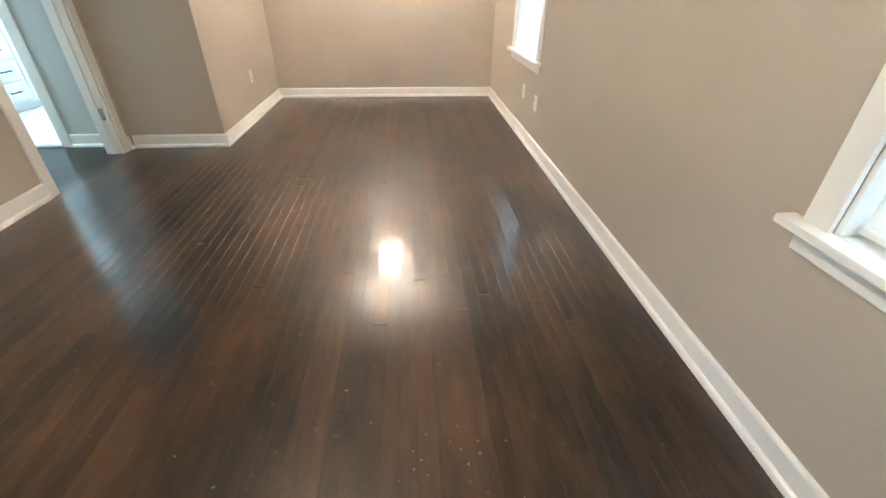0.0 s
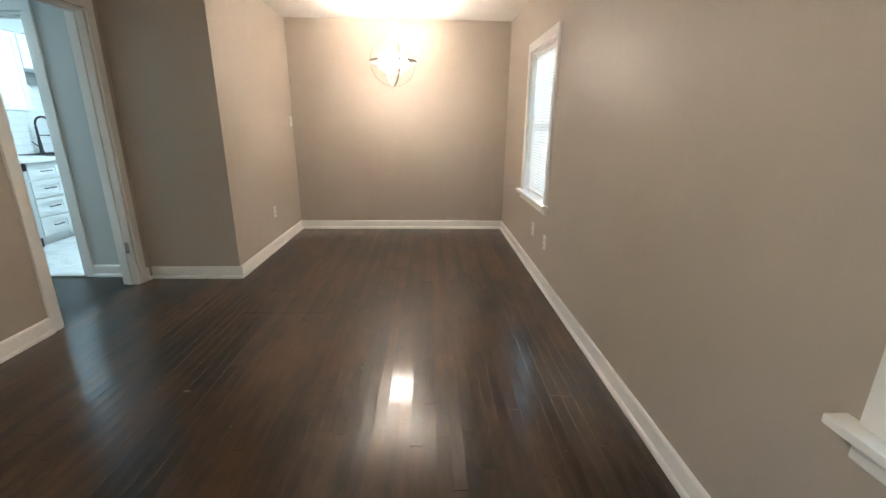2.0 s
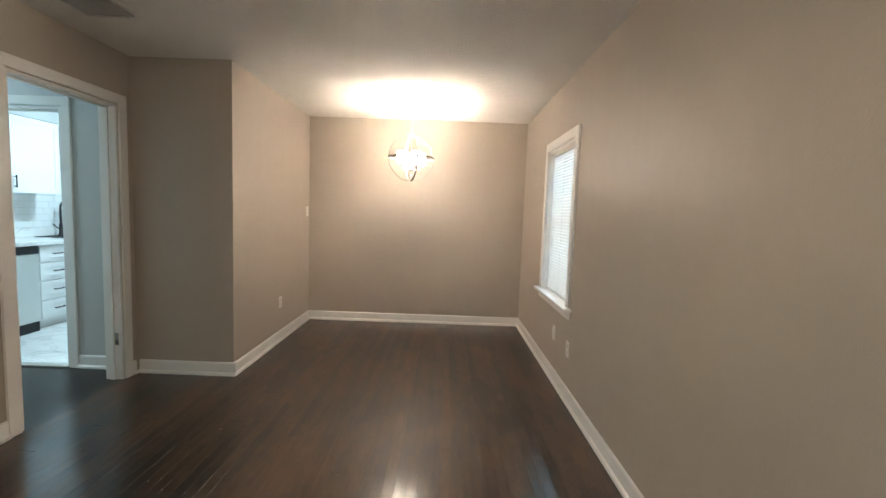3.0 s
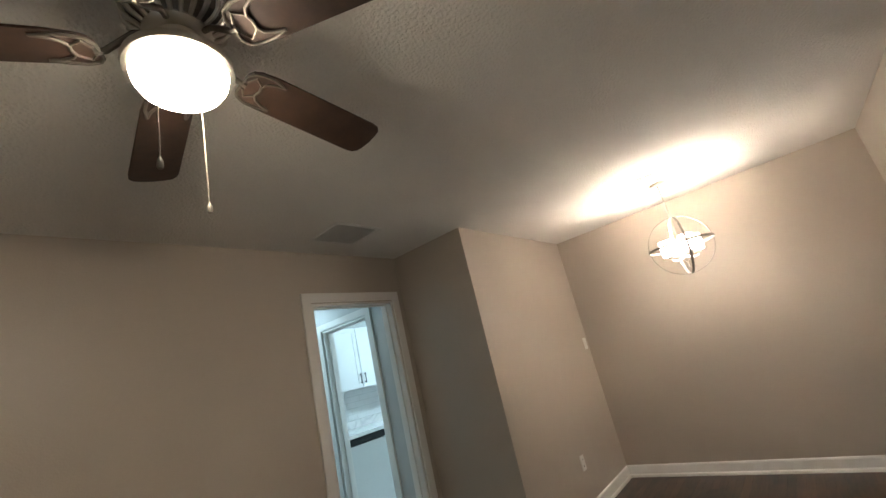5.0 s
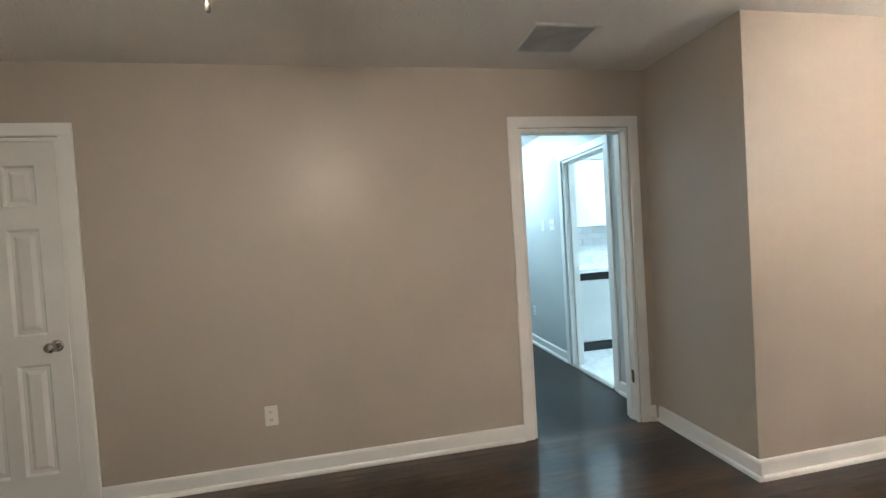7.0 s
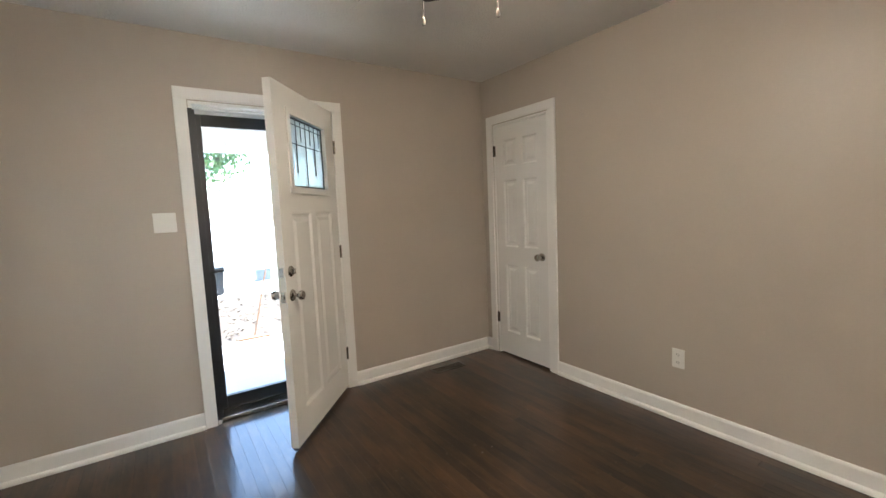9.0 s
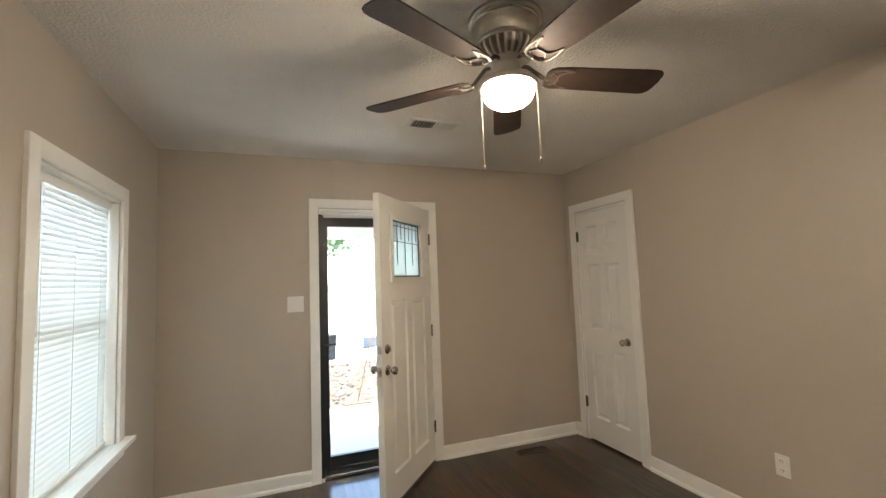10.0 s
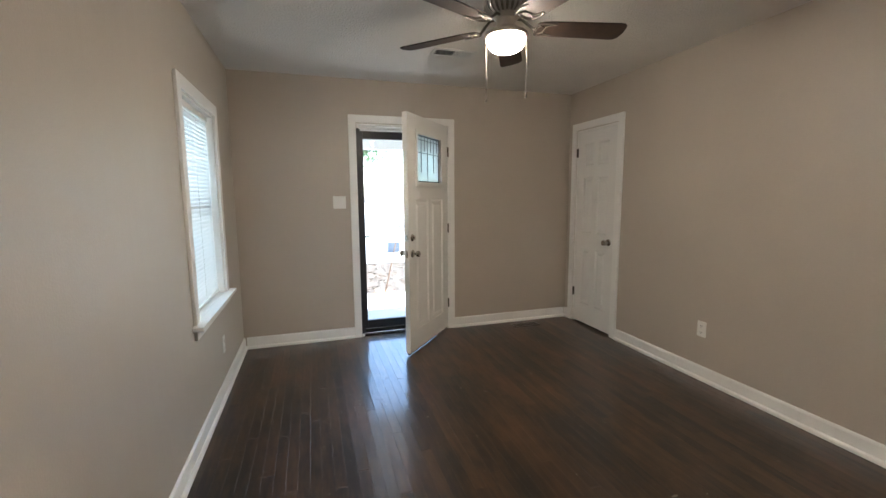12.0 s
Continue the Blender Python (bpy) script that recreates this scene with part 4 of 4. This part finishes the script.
br = thing("push_broom", "push broom with yellow bristles leaning outdoors", "broom", pose(-1.72, -2.55, -0.25))
part("stick", tube([(0, 0, 0.09), (-0.30, -0.25, 1.15)], 0.010), M_BROOMSTICK, br, "orange wooden stick")
part("head", boxes(((-0.17, -0.03, 0.065), (0.17, 0.03, 0.10)), bevel=0.008), M_BROOMSTICK, br)
part("bristles", boxes(((-0.17, -0.035, 0.001), (0.17, 0.035, 0.064))), M_BRISTLE, br, "yellow bristles")
rng = random.Random(11)
vs, fs = [], []
for k in range(2600):
    x, y = rng.uniform(-4.5, 1.0), -2.35 - 3.6 * rng.random()
    a, r = rng.uniform(0, 6.3), rng.uniform(0.02, 0.05)
    i = len(vs)
    for j, q in enumerate((1.0, 0.45, 1.0, 0.45)):
        vs.append((x + r * q * math.cos(a + j * 1.571), y + r * q * math.sin(a + j * 1.571), -0.247 + rng.uniform(0, 0.03)))
    fs.append((i, i + 1, i + 2, i + 3))
me = bpy.data.meshes.new("leaf_litter"); me.from_pydata(vs, [], fs); me.materials.append(M_LEAFLIT)
tagged(new("leaf_litter", me), "dry brown fallen leaves on the ground", "leaves", kind="stuff")


def tree(x, y, h, seed):
    r = random.Random(seed)
    t = thing("tree", "leafy green tree beyond the yard", "tree", pose(x, y, -0.24), "yard trees")
    bm = bmesh.new()
    prof = [(0.24, 0), (0.19, 0.4), (0.15, h * 0.3), (0.10, h * 0.6), (0.04, h * 0.9)]
    lathe(prof, 10, bm)
    tips = []
    for k in range(11):
        a, z = r.uniform(0, 6.3), h * r.uniform(0.28, 0.8)
        ln = h * r.uniform(0.2, 0.36)
        e = (ln * math.cos(a), ln * math.sin(a), z + ln * r.uniform(0.3, 0.8))
        tube([(0, 0, z), (e[0] * 0.5, e[1] * 0.5, z + (e[2] - z) * 0.4), e], 0.035, 6, bm)
        tips += [e, (e[0] * 0.6, e[1] * 0.6, z + (e[2] - z) * 0.55)]
    part("trunk", bm, M_BARK, t)
    v, f = [], []
    for tx, ty, tz in tips + [(0, 0, h * 0.95)]:
        for k in range(260):
            d = Vector((r.gauss(0, 1), r.gauss(0, 1), r.gauss(0, 0.7))) * h * 0.075
            n1, n2 = Vector((r.uniform(-1, 1), r.uniform(-1, 1), r.uniform(-1, 1))).normalized() * 0.10, Vector((r.uniform(-1, 1), r.uniform(-1, 1), r.uniform(-1, 1))).normalized() * 0.055
            c = Vector((tx, ty, tz)) + d
            i = len(v)
            v += [c - n1, c + n2, c + n1, c - n2]; f.append((i, i + 1, i + 2, i + 3))
    me = bpy.data.meshes.new("crown"); me.from_pydata(v, [], f); me.materials.append(M_LEAF)
    shared("crown", me, t)


tree(-1.5, -13.0, 5.5, 1)
tree(-10.5, -20.0, 7.5, 2)
tree(3.0, -18.0, 7.0, 3)

# ---------- floor pieces ----------
sub = structure("floor", boxes(((XW - T, -TE, -0.06), (TE, YN + TE, -0.006)), ((XH - T, YH0 - T, -0.06), (XW - T, YH1 + 0.03, -0.006))), M_JOINT, "dark stained glossy oak strip floor", "floor")
PITCH = 0.0572


def board_bm(w, l):
    """A strip with eased edges and a slightly cupped top, from y=0 to y=l."""
    prof = [(0.00015, -0.006), (0.00015, -0.0005), (0.0007, -0.0002), (w * 0.3, -0.0004), (w * 0.7, -0.0004), (w - 0.0007, -0.0002), (w - 0.00015, -0.0005), (w - 0.00015, -0.006)]
    bm = bmesh.new()
    a, b = [bm.verts.new((x, 0.0005, z)) for x, z in prof], [bm.verts.new((x, l - 0.0005, z)) for x, z in prof]
    for i in range(len(prof) - 1):
        bm.faces.new((a[i], a[i + 1], b[i + 1], b[i]))
    bm.faces.new(a); bm.faces.new(b)
    return bm


rng = random.Random(3)
board_me = mesh_from("board", board_bm(PITCH, 1.0), M_FLOOR)
x = 0.0
while x > XW:
    x0 = x - PITCH
    end = YN if x0 > XD - 0.03 else YC + 0.02
    y = 0.0
    while y < end - 0.001:
        ln = min(rng.choice((0.9, 1.2, 1.5, 1.8, 2.1)) * rng.uniform(0.85, 1.15), end - y)
        if end - y - ln < 0.3:
            ln = end - y
        shared("board", board_me, sub, Matrix.LocRotScale((max(x0, XW - T), y, rng.uniform(-0.00015, 0.0)), Euler((0, rng.uniform(-0.0025, 0.0025), 0)), (1, ln, 1)))
        y += ln
    x = x0
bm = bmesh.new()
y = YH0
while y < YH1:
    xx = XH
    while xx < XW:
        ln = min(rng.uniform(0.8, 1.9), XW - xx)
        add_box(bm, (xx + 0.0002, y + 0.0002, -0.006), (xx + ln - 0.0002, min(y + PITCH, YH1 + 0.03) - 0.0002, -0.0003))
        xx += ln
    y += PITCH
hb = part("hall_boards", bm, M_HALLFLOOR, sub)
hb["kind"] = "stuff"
kf = structure("floor_kitchen", boxes(((XK - T, YH1 + 0.03, -0.06), (XD, YK + T, -0.004))), M_GROUT, "white marble tile kitchen floor", "floor")
me = mesh_from("tile", boxes(((0.001, 0.001, -0.004), (0.599, 0.299, 0.001)), bevel=0.001), M_MARBLE)
for r in range(10):
    for c in range(-1, 6):
        if XK + c * 0.6 + (0.3 if r % 2 else 0) + 0.6 > XD - 0.02 or XK + c * 0.6 + (0.3 if r % 2 else 0) < XK - 0.01:
            continue
        shared("tile", me, kf, pose(XK + c * 0.6 + (0.3 if r % 2 else 0), YH1 + 0.031 + r * 0.3, 0))
me = mesh_from("tile", boxes(((0.0, 0.0012, 0.0012), (0.008, 0.1488, 0.0738)), bevel=0.0015), M_TILE)
for r in range(9):
    for c in range(18):
        shared("tile", me, kw, pose(XK, YH1 + T + 0.01 + c * 0.15 - (0.075 if r % 2 else 0), 1.021 + r * 0.075))

reg = thing("floor_register", "dark metal floor register near the wall", "vent", pose(-2.76, 0.17, 0))
part("frame", boxes(((-0.15, -0.055, 0.0003), (-0.135, 0.055, 0.005)), ((0.135, -0.055, 0.0003), (0.15, 0.055, 0.005)), ((-0.135, -0.055, 0.0003), (0.135, -0.042, 0.005)), ((-0.135, 0.042, 0.0003), (0.135, 0.055, 0.005)), bevel=0.001), M_BRONZE, reg)
me = mesh_from("slat", boxes(((-0.002, -0.042, 0.0003), (0.002, 0.042, 0.004))), M_BRONZE)
for k in range(18):
    shared("slat", me, reg, pose(-0.128 + 0.015 * k, 0, 0))
# cut edges of an old patch in the boards
pt = thing("floor_patch", "faint dark cut lines of a patched floor hatch", "floor patch", kind="structure")
part("cut_line", boxes(((-1.702, 3.60, -0.002), (-1.696, 4.03, 0.0006))), M_JOINT, pt)
part("cut_line", boxes(((-2.25, 3.597, -0.002), (-1.702, 3.601, 0.0005))), M_JOINT, pt)
part("cut_line", boxes(((-2.25, 4.028, -0.002), (-1.702, 4.031, 0.0005))), M_JOINT, pt)
rng = random.Random(21)
spots = [(-2.167, 2.682, 0.022, 0.006), (-2.25, 3.5, 0.012, 0.005)]
for k in range(12):
    spots.append((rng.uniform(-2.6, -0.9), rng.uniform(1.2, 3.4), rng.uniform(0.003, 0.006), rng.uniform(0.002, 0.004)))
for k in range(22):
    spots.append((rng.gauss(-0.93, 0.10), rng.gauss(1.36, 0.10), rng.uniform(0.0015, 0.0045), rng.uniform(0.0015, 0.004)))
for sx, sy, a, b in spots:
    o = new("paint_fleck", mesh_from("paint_fleck", extrude_outline([(a * math.cos(q) * rng.uniform(0.7, 1.1), b * math.sin(q) * rng.uniform(0.7, 1.1)) for q in [k * 0.785 for k in range(8)]], 0.0002, 0.0025), M_DEBRIS))
    o.matrix_basis = pose(sx, sy, 0, 0, 0, rng.uniform(-30, 30))
    tagged(o, "tiny pale paint fleck lying on the dark floor", "debris", "paint flecks")
